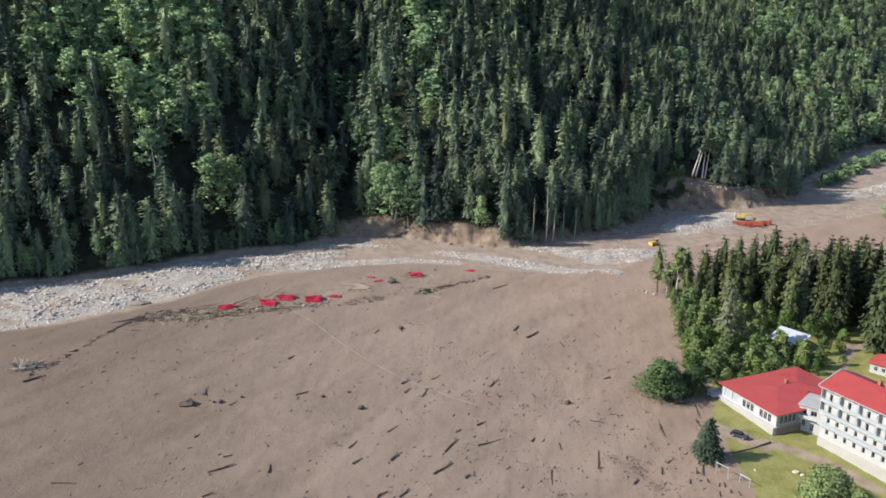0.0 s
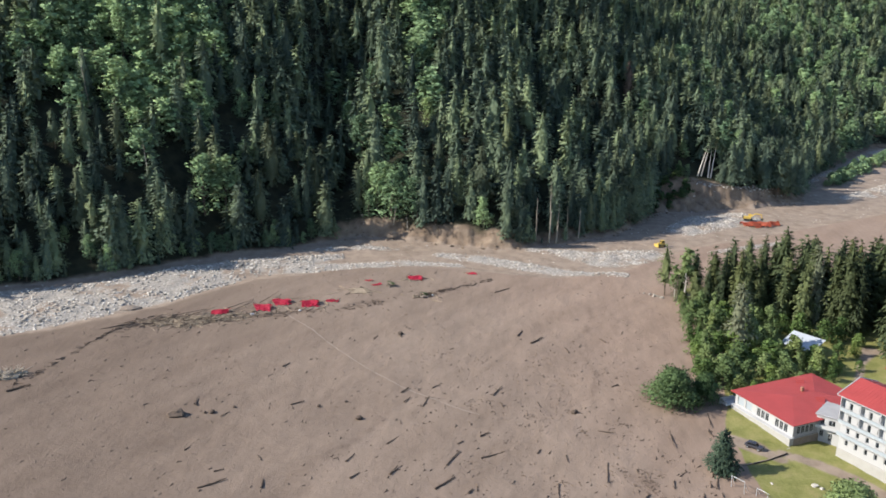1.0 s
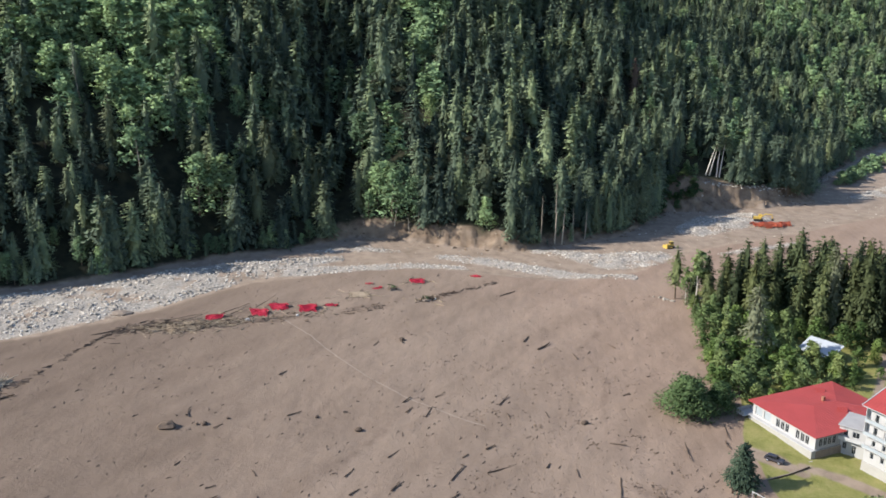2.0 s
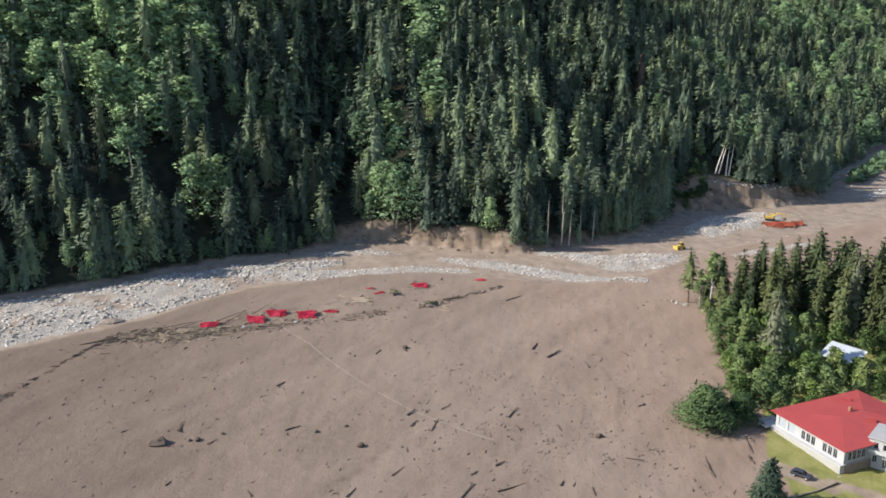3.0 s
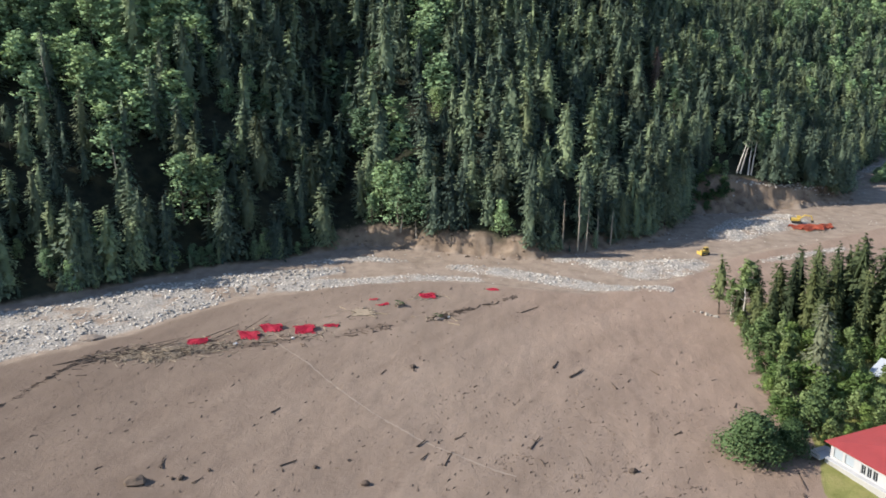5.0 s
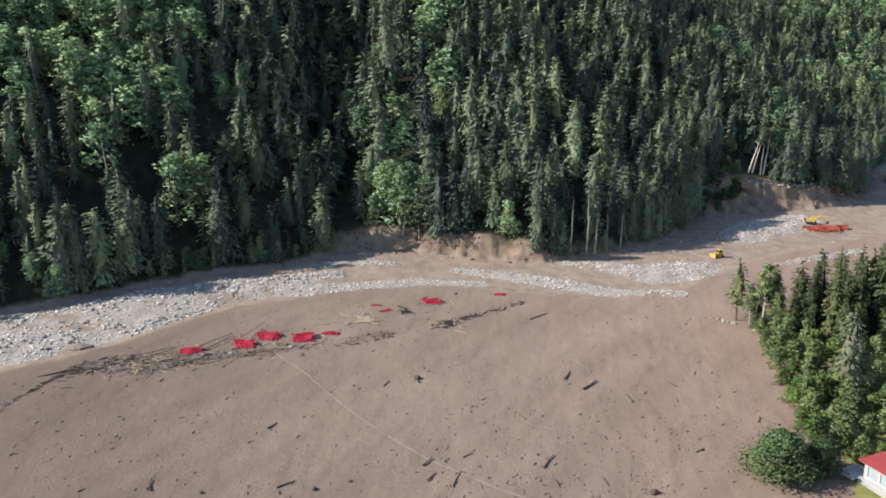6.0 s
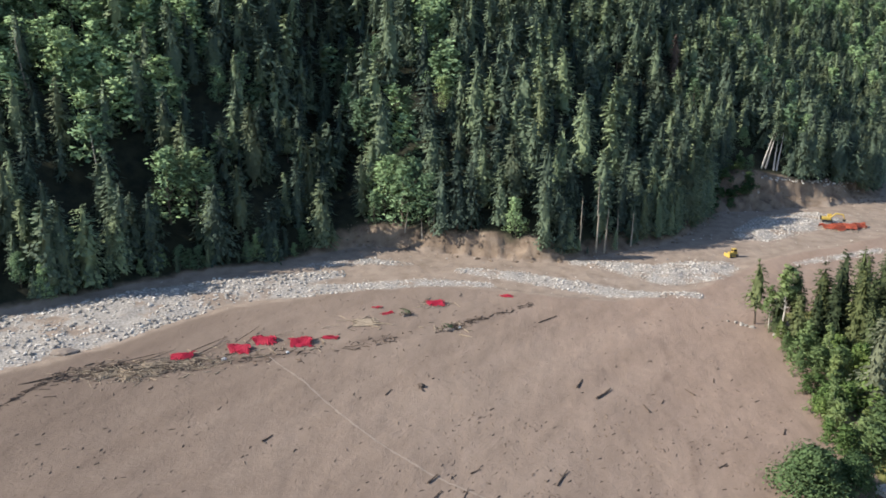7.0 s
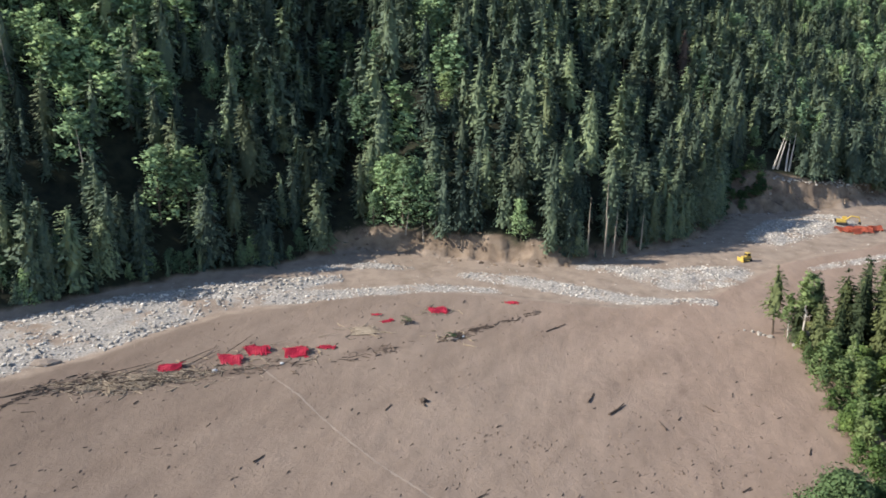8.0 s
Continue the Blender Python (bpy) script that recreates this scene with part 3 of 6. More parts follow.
qy = (gys + rng.uniform(-3.1, 3.1, gys.shape)).ravel()
dd = seg_dist(qx, qy, FOOT)
hh = rise(qx, qy)
run = np.interp(qx, [-200, -70, -48, 8, 20, 70, 82, 94, 110, 130, 170], [1.0, 1.0, 2.4, 2.6, 1.5, 1.5, 4, 15, 11, 6, 4])
clump = waves(qx, qy, 21, 70, 3)
# the western margin reaches out of view: unseen trees added to block the sun
keep = (dd > run) & (hh < 108) & (qx < 25 + 0.51 * (qy + 10)) & (-qx < np.where(hh < 80, 130, 58) + 0.51 * (qy + 10)) & (np.hypot(qx, qy) < 1250)
keep &= rng.uniform(size=qx.shape) < np.where(hh < 112, 0.96 - 0.2 * (waves(qx, qy, 51, 38, 2) < -0.35), 0.45)
keep &= ~((qx > 74) & (qx < 108) & (dd < np.interp(qx, [74, 84, 96, 108], [3, 7, 11, 13])))
# kept clear so the dying spruce and the pale trunks show to the camera
keep &= ~((np.abs(qx - 78) < 4.5) & (qy > 488) & (qy < 510))
keep &= ~((qx > 104) & (qx < 120) & (dd < 24))
keep &= ~((np.abs(qx + 57 + (qy - 370) * 0.1) < 5.5) & (dd < 34))
# a closed fringe along the foot of the slope
fr = np.arange(-245, -60, 4.2)
fr = fr[waves(fr, fr * 0, 57, 30, 2) + rng.normal(size=fr.shape) * 0.4 > -0.35]
fy = np.interp(fr, FOOT[:, 0], FOOT[:, 1]) + rng.uniform(2.2, 10, fr.shape)
fr = fr + rng.uniform(-1.2, 1.2, fr.shape)
low = np.append(np.arange(-240, -66, 2.6), np.arange(20, 70, 3.4))
low = low[waves(low, low * 0, 58, 24, 2) + rng.normal(size=low.shape) * 0.4 > -0.3]
fy = np.append(fy, np.interp(low, FOOT[:, 0], FOOT[:, 1]) + rng.uniform(0.4, 3.0, low.shape))
fr = np.append(fr, low)
# a close broad-leaved stand high on the west slope, and one in the gully
cx, cy = np.meshgrid(np.arange(-205, -88, 6.0), np.arange(346, 446, 6.0))
cx, cy = cx.ravel() + rng.uniform(-2, 2, cx.size), cy.ravel() + rng.uniform(-2, 2, cx.size)
close = ((cx + 150) / 37) ** 2 + ((cy - 392) / 38) ** 2 < 1 + 0.35 * waves(cx, cy, 77, 30, 2)
fr, fy = np.append(fr, cx[close]), np.append(fy, cy[close])
qx, qy, keep = np.append(qx, fr), np.append(qy, fy), np.append(keep, np.ones(len(fr), bool))
dd, hh, clump = seg_dist(qx, qy, FOOT), rise(qx, qy), waves(qx, qy, 21, 70, 3)
qx, qy, dd, hh, clump = (a[keep] for a in (qx, qy, dd, hh, clump))
qz = land(qx, qy)
# light-green broad-leaved patches: the upper left slope, a gully, and the fringe along the bank
broad = clump * 0.55 + rng.normal(size=qx.shape) * 0.35
broad += 3.4 * np.exp(-(((qx + 149) / 36) ** 2 + ((qy - 392) / 42) ** 2)) + 1.9 * np.exp(-((qx + 37 - 0.05 * (qy - 370)) / 11) ** 2) * (qy < 520)
broad += 0.5 * (dd < 7) * (qx > -60) + 0.3 * (qx > 86) + 0.35 * (qx > 215)
KIND = np.where(broad > 0.95, 1, np.where(broad + 0.3 * rng.normal(size=qx.shape) > 0.62, 2, 0))
SIZE = (30, 18, 26)
tall = rng.uniform(0.72, 1.16, qx.shape) * np.choose(KIND, (23.5, 19, 21)) * np.where((KIND == 1) & (dd < 6), 0.6, 1)
tone = np.clip(0.62 + 0.28 * rng.normal(size=qx.shape) + 0.15 * clump, 0, 1)
# half of them are a low under-storey, their shade put into a dark colour
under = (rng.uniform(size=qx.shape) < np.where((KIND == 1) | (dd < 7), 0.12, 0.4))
fringe = (qx < -58) & (dd < 7.5)
KIND = np.where(fringe, rng.choice((0, 0, 0, 2, 1), qx.shape), KIND)
under &= ~fringe
tall = np.where(fringe, rng.uniform(13, 29, qx.shape) * np.where(KIND == 1, 0.5, 1), tall)
tall = np.where((dd < 2.4) & (qx < 72) & ((qx < -60) | (qx > 18)), rng.uniform(4, 11, qx.shape), tall) * np.where(under, 0.62, 1)
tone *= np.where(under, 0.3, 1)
# gully trees get a darker tone in place of the ravine's shade
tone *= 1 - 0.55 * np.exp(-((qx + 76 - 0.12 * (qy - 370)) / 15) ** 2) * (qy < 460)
tone = np.clip(tone + 0.5 * np.exp(-(((qx + 146) / 40) ** 2 + ((qy - 384) / 40) ** 2)) * (KIND == 1), 0, 1)
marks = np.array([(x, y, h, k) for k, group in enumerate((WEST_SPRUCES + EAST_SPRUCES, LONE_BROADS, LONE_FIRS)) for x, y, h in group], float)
# clear trees that would hide a marked tree from the camera
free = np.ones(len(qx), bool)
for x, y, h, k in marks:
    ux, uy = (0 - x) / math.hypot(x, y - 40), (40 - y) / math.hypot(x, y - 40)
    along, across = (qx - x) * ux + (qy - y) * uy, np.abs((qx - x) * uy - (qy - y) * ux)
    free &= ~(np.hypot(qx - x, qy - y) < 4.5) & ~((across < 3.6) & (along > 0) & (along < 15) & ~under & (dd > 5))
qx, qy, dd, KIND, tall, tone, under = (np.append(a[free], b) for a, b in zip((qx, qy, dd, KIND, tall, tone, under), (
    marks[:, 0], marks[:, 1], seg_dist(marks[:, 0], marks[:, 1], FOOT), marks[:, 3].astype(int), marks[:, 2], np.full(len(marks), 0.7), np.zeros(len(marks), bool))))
KIND = KIND.astype(int)
qz = land(qx, qy)
n_marks = len(marks)
mark_ids = list(range(len(qx) - n_marks, len(qx)))
order = np.argsort(dd + 0.02 * np.abs(qx))
near_ids = mark_ids + [i for i in order if -185 < qx[i] < 175 and dd[i] < 40 and i < len(qx) - n_marks and not under[i]][:300 - n_marks]
near_set = set(near_ids)
spruces = [tree_kind("spruce", conifer_mesh(100 + i, 30, 4.7 + 0.5 * (i % 3), 350, 1.45, 0.04 + 0.2 * (i == 4), 17 + i, 0.48 + 0.06 * (i % 3)), needles_edge,
                     trunk_bm(30, 0.42), bark, "tall dark green spruce on the forest slope", "tree") for i in range(7)]
broads = [tree_kind("broadleaf_tree", leafy_mesh(200 + i, 18, 5.8, 66, 32, 0.36, 0.06), leaves_edge,
                    trunk_bm(17, 0.3, 7, 5, i, 4), bark, "light green broad-leaved tree on the forest edge", "tree") for i in range(4)]
firs = [tree_kind("fir", conifer_mesh(240 + i, 26, 5.0, 360, 1.5, 0.04, 14 + i, 0.46, 3, 1.5), needles_edge,
                  trunk_bm(25, 0.36, 7, 4, i, 2), bark, "full-crowned olive-green fir on the forest edge", "tree") for i in range(4)]
for n, i in enumerate(near_ids):
    kinds = (spruces, broads, firs)[KIND[i]]
    k = tall[i] / SIZE[KIND[i]]
    m = Matrix.Translation((qx[i], qy[i], qz[i])) @ pose(0, 0, 0, random.uniform(-2, 2), random.uniform(-2, 2), random.uniform(0, 360))
    t = copy_thing(kinds[n % len(kinds)], m)
    t.scale = (k * random.uniform(0.95, 1.25),) * 2 + (k,)
    t["group"] = ("forest edge spruces", "forest edge broad-leaved trees", "forest edge firs")[KIND[i]]
for s in (*spruces, *broads, *firs):
    for c in list(s.children):
        bpy.data.objects.remove(c)
    bpy.data.objects.remove(s)


def forest(name, ids, kinds, size, mats, label):
    """All other trees of the slope in one mesh."""
    vs, fs, ns, tn, o = [], [], [], [], 0
    for i in ids:
        v, f, nn = kinds[int(rng.integers(len(kinds)))]
        a, k = rng.uniform(0, math.tau), tall[i] / size
        w = k * rng.uniform(1.0, 1.4)
        c, s = math.cos(a) * w, math.sin(a) * w
        p = np.stack([v[:, 0] * c - v[:, 1] * s + qx[i], v[:, 0] * s + v[:, 1] * c + qy[i], v[:, 2] * k + qz[i] - 0.5], 1)
        vs.append(p)
        ns.append(np.stack([(nn[:, 0] * c - nn[:, 1] * s) / w, (nn[:, 0] * s + nn[:, 1] * c) / w, nn[:, 2]], 1))
        fs.append(f + o)
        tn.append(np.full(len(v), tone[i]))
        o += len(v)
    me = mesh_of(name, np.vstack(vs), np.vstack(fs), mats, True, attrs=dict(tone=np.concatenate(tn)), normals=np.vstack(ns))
    return tagged(new(name, me), label, "forest", kind="stuff")


rest = [i for i in range(len(qx)) if i not in near_set]
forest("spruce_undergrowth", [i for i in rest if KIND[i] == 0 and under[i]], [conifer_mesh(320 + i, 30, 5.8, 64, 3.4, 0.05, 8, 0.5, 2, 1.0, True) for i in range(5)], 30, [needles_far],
       "young spruces under the taller forest, coloured dark for its shade")
forest("spruce_forest", [i for i in rest if KIND[i] == 0 and not under[i]], [conifer_mesh(300 + i, 30, 4.7 + 0.5 * (i % 3), 200, 1.95, 0.05, 15 + i % 5, 0.48 + 0.05 * (i % 4), 3, 1.15, True) for i in range(10)], 30, [needles_far],
       "dense dark spruce forest covering the mountain slope")
forest("fir_forest", [i for i in rest if KIND[i] == 2], [conifer_mesh(340 + i, 26, 5.0, 175, 1.95, 0.05, 12 + i, 0.46, 3, 1.4, True) for i in range(7)], 26, [needles_far],
       "full-crowned olive-green firs among the spruces")
forest("broadleaf_forest", [i for i in rest if KIND[i] == 1], [leafy_mesh(400 + i, 18, 6.0, 46, 13, 0.6, 0.08, 0.85, True) for i in range(7)], 18, [leaves_far],
       "light green broad-leaved trees among the spruces")

# ---------------------------------------------------------------- trees of the near wood and the gardens
def stand(ob, x, y, turn=0.0, sink=0.0, lean=0.0):
    return Matrix.Translation((x, y, height(x, y) - sink)) @ pose(0, 0, 0, lean, 0, turn)


def plant(sources, x, y, h, size, wide=1.0, group="", label=""):
    src = sources[random.randrange(len(sources))]
    t = copy_thing(src, stand(None, x, y, random.uniform(0, 360), 0.1, random.uniform(-2.5, 2.5)))
    k = h / size
    t.scale = (k * wide, k * wide, k)
    if group:
        t["group"] = group
    if label:
        t["label"] = label
    return t


def remove_first(sources):
    for s in sources:
        for c in list(s.children):
            bpy.data.objects.remove(c)
        bpy.data.objects.remove(s)


random.seed(5)
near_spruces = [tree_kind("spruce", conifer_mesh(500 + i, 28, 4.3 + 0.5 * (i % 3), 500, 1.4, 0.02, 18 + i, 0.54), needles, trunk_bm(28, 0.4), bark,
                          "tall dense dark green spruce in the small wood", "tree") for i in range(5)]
thin_spruces = [tree_kind("spruce", conifer_mesh(540 + i, 20, 2.7, 190, 1.0, 0.3, 9, 0.42, 3, 1.7), needles, trunk_bm(20, 0.28, 7, 8, i, 1.4), bark,
                          "slender spruce with a bare lower trunk at the wood's corner", "tree") for i in range(3)]
grey_pines = [tree_kind("spruce", conifer_mesh(560, 22, 4.2, 330, 1.1, 0.06, 14, 0.55, 3, 1.5), grey_needles, trunk_bm(22, 0.35), pale_bark,
                        "grey-green thinning spruce in front of the wood", "tree")]
scrubs = [tree_kind("bush", leafy_mesh(660 + i, 8, 5.0, 30, 16, 0.55, 0.06), leaves_edge, trunk_bm(6, 0.16, 6, 3, i, 2.4), bark,
                    "green scrub bush on the far river flats", "bush") for i in range(3)]
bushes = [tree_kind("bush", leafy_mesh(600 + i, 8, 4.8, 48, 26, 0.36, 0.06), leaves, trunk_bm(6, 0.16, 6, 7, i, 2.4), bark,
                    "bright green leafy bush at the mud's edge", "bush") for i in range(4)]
big_bushes = [tree_kind("bush", leafy_mesh(620 + i, 10, 8.0, 120, 80, 0.3, 0.02), dark_leaves, trunk_bm(8, 0.25, 6, 8, i, 4), bark,
                        "large round dark green bush", "bush") for i in range(2)]

for x, y, h in ((68, 311, 19), (78, 310, 18), (83, 304, 21)):
    plant(thin_spruces, x, y, h, 20, 1.25, "spruces of the small wood")
birches = [tree_kind("birch", leafy_mesh(720 + i, 20, 3.9, 30, 46, 0.42, 0.3, 1.3), willow_leaves, trunk_bm(19, 0.26, 7, 6, i, 2), bleached,
                     "slender birch with a white trunk at the wood's corner", "tree") for i in range(2)]
for x, y, h in ((73.5, 305, 20), (71, 308, 13), (80, 288, 11), (75, 270, 10), (70, 256, 10), (86, 262, 12), (88, 276, 12)):
    plant(birches, x, y, h, 20, random.uniform(0.9, 1.3), "birches at the wood's edge")
remove_first(birches)
willows = [tree_kind("bush", leafy_mesh(640 + i, 8, 4.2, 46, 25, 0.34, 0.04, 1.1), willow_leaves, trunk_bm(6, 0.16, 6, 7, i, 2.4), bark,
                     "grey-green leafy willow bush at the mud's edge", "bush") for i in range(3)]
for x, y, h in ((83, 303, 20), (86, 301, 23), (89, 293, 24), (95, 305, 24), (99, 300, 25), (101, 308, 27), (106, 303, 31), (104, 295, 25), (111, 300, 26), (113, 293, 29),
                (109, 288, 23), (118, 296, 27), (121, 286, 33), (117, 287, 26), (126, 292, 27), (133, 299, 30), (137, 305, 28), (131, 268, 33), (137, 272, 32), (141, 280, 30),
                (92, 312, 22), (99, 318, 22), (108, 314, 25), (117, 308, 26), (126, 306, 27), (142, 296, 31), (148, 302, 29), (146, 288, 31), (143, 266, 30), (150, 274, 31),
                (122, 316, 22), (134, 314, 24), (154, 290, 30), (156, 310, 26), (77, 306, 18), (80, 298, 17), (91, 300, 22), (103, 290, 20), (96, 294, 23), (115, 303, 25), (123, 299, 27), (129, 297, 28),
                (88, 307, 19), (106, 309, 24), (124, 283, 24), (140, 287, 30)):
    plant(near_spruces, x + random.uniform(-1, 1), y + random.uniform(-1, 1), h * random.uniform(0.94, 1.04), 28, random.uniform(0.85, 1.1), "spruces of the small wood")
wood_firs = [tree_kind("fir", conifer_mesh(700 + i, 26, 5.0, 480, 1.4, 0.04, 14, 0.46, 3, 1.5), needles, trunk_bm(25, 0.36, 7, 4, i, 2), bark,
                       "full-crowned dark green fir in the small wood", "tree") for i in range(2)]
for x, y, h in ((112, 297, 29), (104, 300, 27), (127, 289, 28), (94, 298, 21), (84, 297, 17), (136, 294, 30), (119, 291, 27), (76, 300, 14), (73, 307, 15), (90, 288, 16)):
    plant(wood_firs, x, y, h, 26, random.uniform(0.9, 1.2), "firs of the small wood")
remove_first(wood_firs)
plant(grey_pines, 80.5, 261, 24, 22, 1.1)
plant(grey_pines, 114, 291, 29, 22, 0.8)
BUSHY = np.array([(69, 303), (69, 285), (67, 268), (64, 247), (61, 232), (72, 229), (84, 236), (96, 241), (106, 248), (111, 258), (104, 262), (104, 276), (107, 284), (92, 296), (82, 298)], float)
bx, by = np.meshgrid(np.arange(58, 113, 4.4), np.arange(228, 306, 4.6))
bx, by = bx.ravel() + rng.uniform(-1.6, 1.6, bx.size), by.ravel() + rng.uniform(-1.6, 1.6, bx.size)
for x, y, ins in zip(bx, by, inside_poly(bx, by, BUSHY)):
    if ins > 0.5 and not (95 < x < 109 and 261 < y < 275):
        kind = willows if math.sin(x * 0.33 + 2) + math.sin(y * 0.21) + random.gauss(0, 0.6) > 0 else bushes
        plant(kind, x, y, random.uniform(3.5, 8) * (0.75 if ins < 3 else 1.05), 8, random.uniform(0.75, 1.2), "bushes at the mud's edge")
garden_bushes = [tree_kind("bush", leafy_mesh(680, 8, 5.4, 120, 64, 0.22, 0.04), willow_leaves, trunk_bm(6, 0.2, 6, 7, 3, 2.4), bark,
                           "large round green garden bush on the lawn", "bush")]
for x, y, h, w in ((54.8, 224.8, 10, 1.08), (63.5, 227.5, 7.5, 0.85)):
    plant(big_bushes, x, y, h, 10, w, "", "large round dark green bush standing in the mud")
plant(garden_bushes, 81.5, 173, 10, 8, 1.25, "", "large round green garden bush on the lawn")
plant(garden_bushes, 87, 169, 8, 8, 1.0, "", "large round green garden bush on the lawn")
for x, y, h in ((112, 262, 6), (118, 266, 5), (108, 252, 4), (104, 246, 4), (115, 254, 3.5), (122, 273, 5), (101, 250, 5), (112, 275, 8), (118, 278, 8), (106, 280, 8)):
    plant(bushes, x, y, h, 8, 0.85, "garden bushes")
dying = tree_kind("spruce", conifer_mesh(570, 20, 3.4, 260, 1.2, 0.03, 12, 0.5), brown_needles, trunk_bm(20, 0.3), bark, "reddish brown dying spruce on the slope", "tree")
dying.matrix_basis = stand(None, 79.2, 506)
garden = tree_kind("spruce", conifer_mesh(580, 10.5, 4.0, 760, 0.8, 0.0, 12, 0.55, 4), garden_needles, trunk_bm(10, 0.22), bark, "small dense spruce at the edge of the lawn", "tree")
garden.matrix_basis = stand(None, 60.2, 192.6)
# scrub on the far flats
for i in range(64):
    f = random.random()
    x, y = 196 + 84 * f + random.gauss(0, 2.2), 513 + 108 * f + random.gauss(0, 2.2)
    plant(scrubs, x, y, random.uniform(3.5, 7), 8, random.uniform(0.9, 1.4), "scrub on the far flats")
for x, y, h in ((244, 640, 13), (250, 648, 12), (256, 655, 11), (262, 664, 12), (292, 676, 12), (300, 684, 10), (284, 668, 9), (236, 628, 9)):
    plant(scrubs, x, y, h, 8, 1.3, "scrub on the far flats")
for x, y, h in ((206, 442, 9), (214, 448, 8), (220, 438, 9), (228, 446, 8)):
    plant(scrubs, x, y, h, 8, 1.1, "scrub on the far flats")
# dark scrub that still clings to the shaded side of the cut bank
bank_scrub = [tree_kind("bush", leafy_mesh(690 + i, 8, 5.0, 26, 18, 0.5, 0.04), dark_leaves, trunk_bm(6, 0.16, 6, 3, i, 2.4), bark,
                        "dark green scrub clinging to the cut bank", "bush") for i in range(2)]
for k in range(46):
    x = random.uniform(76, 103)
    y = float(np.interp(x, FOOT[:, 0], FOOT[:, 1])) + random.uniform(1.5, 17)
    if seg_dist(np.array([x]), np.array([y]), FOOT)[0] > np.interp(x, [76, 96, 103], [0.5, 1.5, 7]):
        plant(bank_scrub, x, y, random.uniform(3, 6.5), 8, random.uniform(0.8, 1.2), "scrub on the cut bank")
remove_first(bank_scrub)
# pale bare trunks at the eroded bank
for x, y, h, lean, a in ((110, 458, 17, 14, 90), (112, 459, 18, 11, 80), (115.5, 459, 17, 3, 110), (117, 459.5, 18, 5, 90), (30, 370, 27, 1, 0), (33, 371, 18, 3, 60), (38, 375, 15, 4, 200),
                         (-158, 357, 20, 6, 270), (-127, 336, 24, 5, 260), (43, 378, 14, 5, 20), (24, 368, 20, 2, 40), (-36, 368, 9, 8, 80), (-30, 367, 7, 10, 200), (-26, 367, 8, 6, 10)):
    t = new("dead_trunk")
    part("trunk", trunk_bm(h, 0.36 if x < 100 else 0.46, 7, 0), pale_bark if x < 100 else bleached, t)
    if x > 100:
        v, f, nrm = leafy_mesh(int(x), 9, 2.6, 12, 24, 0.5, 0.0)
        part("crown", mesh_of("crown", v, f, [needles_edge], True, normals=nrm), needles_edge, t, "thin green crown left at the top").location = (0, 0, h * 0.72)
    for k in range(6):
        an, z = random.uniform(0, math.tau), h * random.uniform(0.4, 0.9)
        part("branch", rod(bmesh.new(), (0, 0, z), (1.2 * math.cos(an), 1.2 * math.sin(an), z - 0.3), 0.06, 0.02, 4), pale_bark, t)
    t.matrix_basis = Matrix.Translation((x, y, height(x, y) - 0.2)) @ pose(0, 0, 0, 0, 0, a) @ pose(0, 0, 0, lean)
    tagged(t, "pale leaning tree with a bare trunk" if x > 100 else "pale bare standing dead tree trunk at the eroded bank", "dead tree", "dead trunks at the bank")
remove_first([*garden_bushes, *willows, *near_spruces, *thin_spruces, *grey_pines, *bushes, *big_bushes, *scrubs])


# ---------------------------------------------------------------- buildings
def oriented(x, y, z, ux, uy):
    """A frame with its x axis along (ux, uy)."""
    n = math.hypot(ux, uy)
    ux, uy = ux / n, uy / n
    return Matrix(((ux, -uy, 0, x), (uy, ux, 0, y), (0, 0, 1, z), (0, 0, 0, 1)))


def window(parent, w, h, m, bars=1, name="window"):
    """Frame with mullions and a pane, in the local xz plane, its outside towards -y."""
    bm = bmesh.new()
    t = 0.09
    for a, b, c, d in ((-w / 2, w / 2, 0, t), (-w / 2, w / 2, h - t, h), (-w / 2, -w / 2 + t, t, h - t), (w / 2 - t, w / 2, t, h - t)):
        box(bm, a, b, -0.06, 0.06, c, d)
    for i in range(bars):
        x = -w / 2 + w * (i + 1) / (bars + 1)
        box(bm, x - 0.04, x + 0.04, -0.05, 0.05, t, h - t)
    fr = part(name, bm, frame_white, parent)
    fr.matrix_local = m
    bm = bmesh.new()
    box(bm, -w / 2 + t, w / 2 - t, -0.012, 0.012, t, h - t)
    part("pane", bm, glass_dark, fr, "dark glass pane")
    bm = bmesh.new()
    box(bm, -w / 2 - 0.08, w / 2 + 0.08, -0.16, 0.0, -0.07, -0.005)
    part("sill", bm, frame_white, fr)
    return fr


def pierced(bm, length, z0, z1, thick, holes):
    """A wall in the local xz plane (outside at y = 0), with openings (x0, x1, z0, z1) right through it."""
    xs = sorted({0.0, length, *(v for h in holes for v in h[:2])})
    zs = sorted({z0, z1, *(v for h in holes for v in h[2:])})
    for a, b in zip(xs[:-1], xs[1:]):
        lo = None
        for c, d in zip(zs[:-1], zs[1:]):
            mx, mz = (a + b) / 2, (c + d) / 2
            solid = not any(h[0] < mx < h[1] and h[2] < mz < h[3] for h in holes)
            if solid and lo is None:
                lo = c
            if lo is not None and (not solid or d == zs[-1]):
                box(bm, a, b, 0, thick, lo, d if solid else c)
                lo = None
    return bm


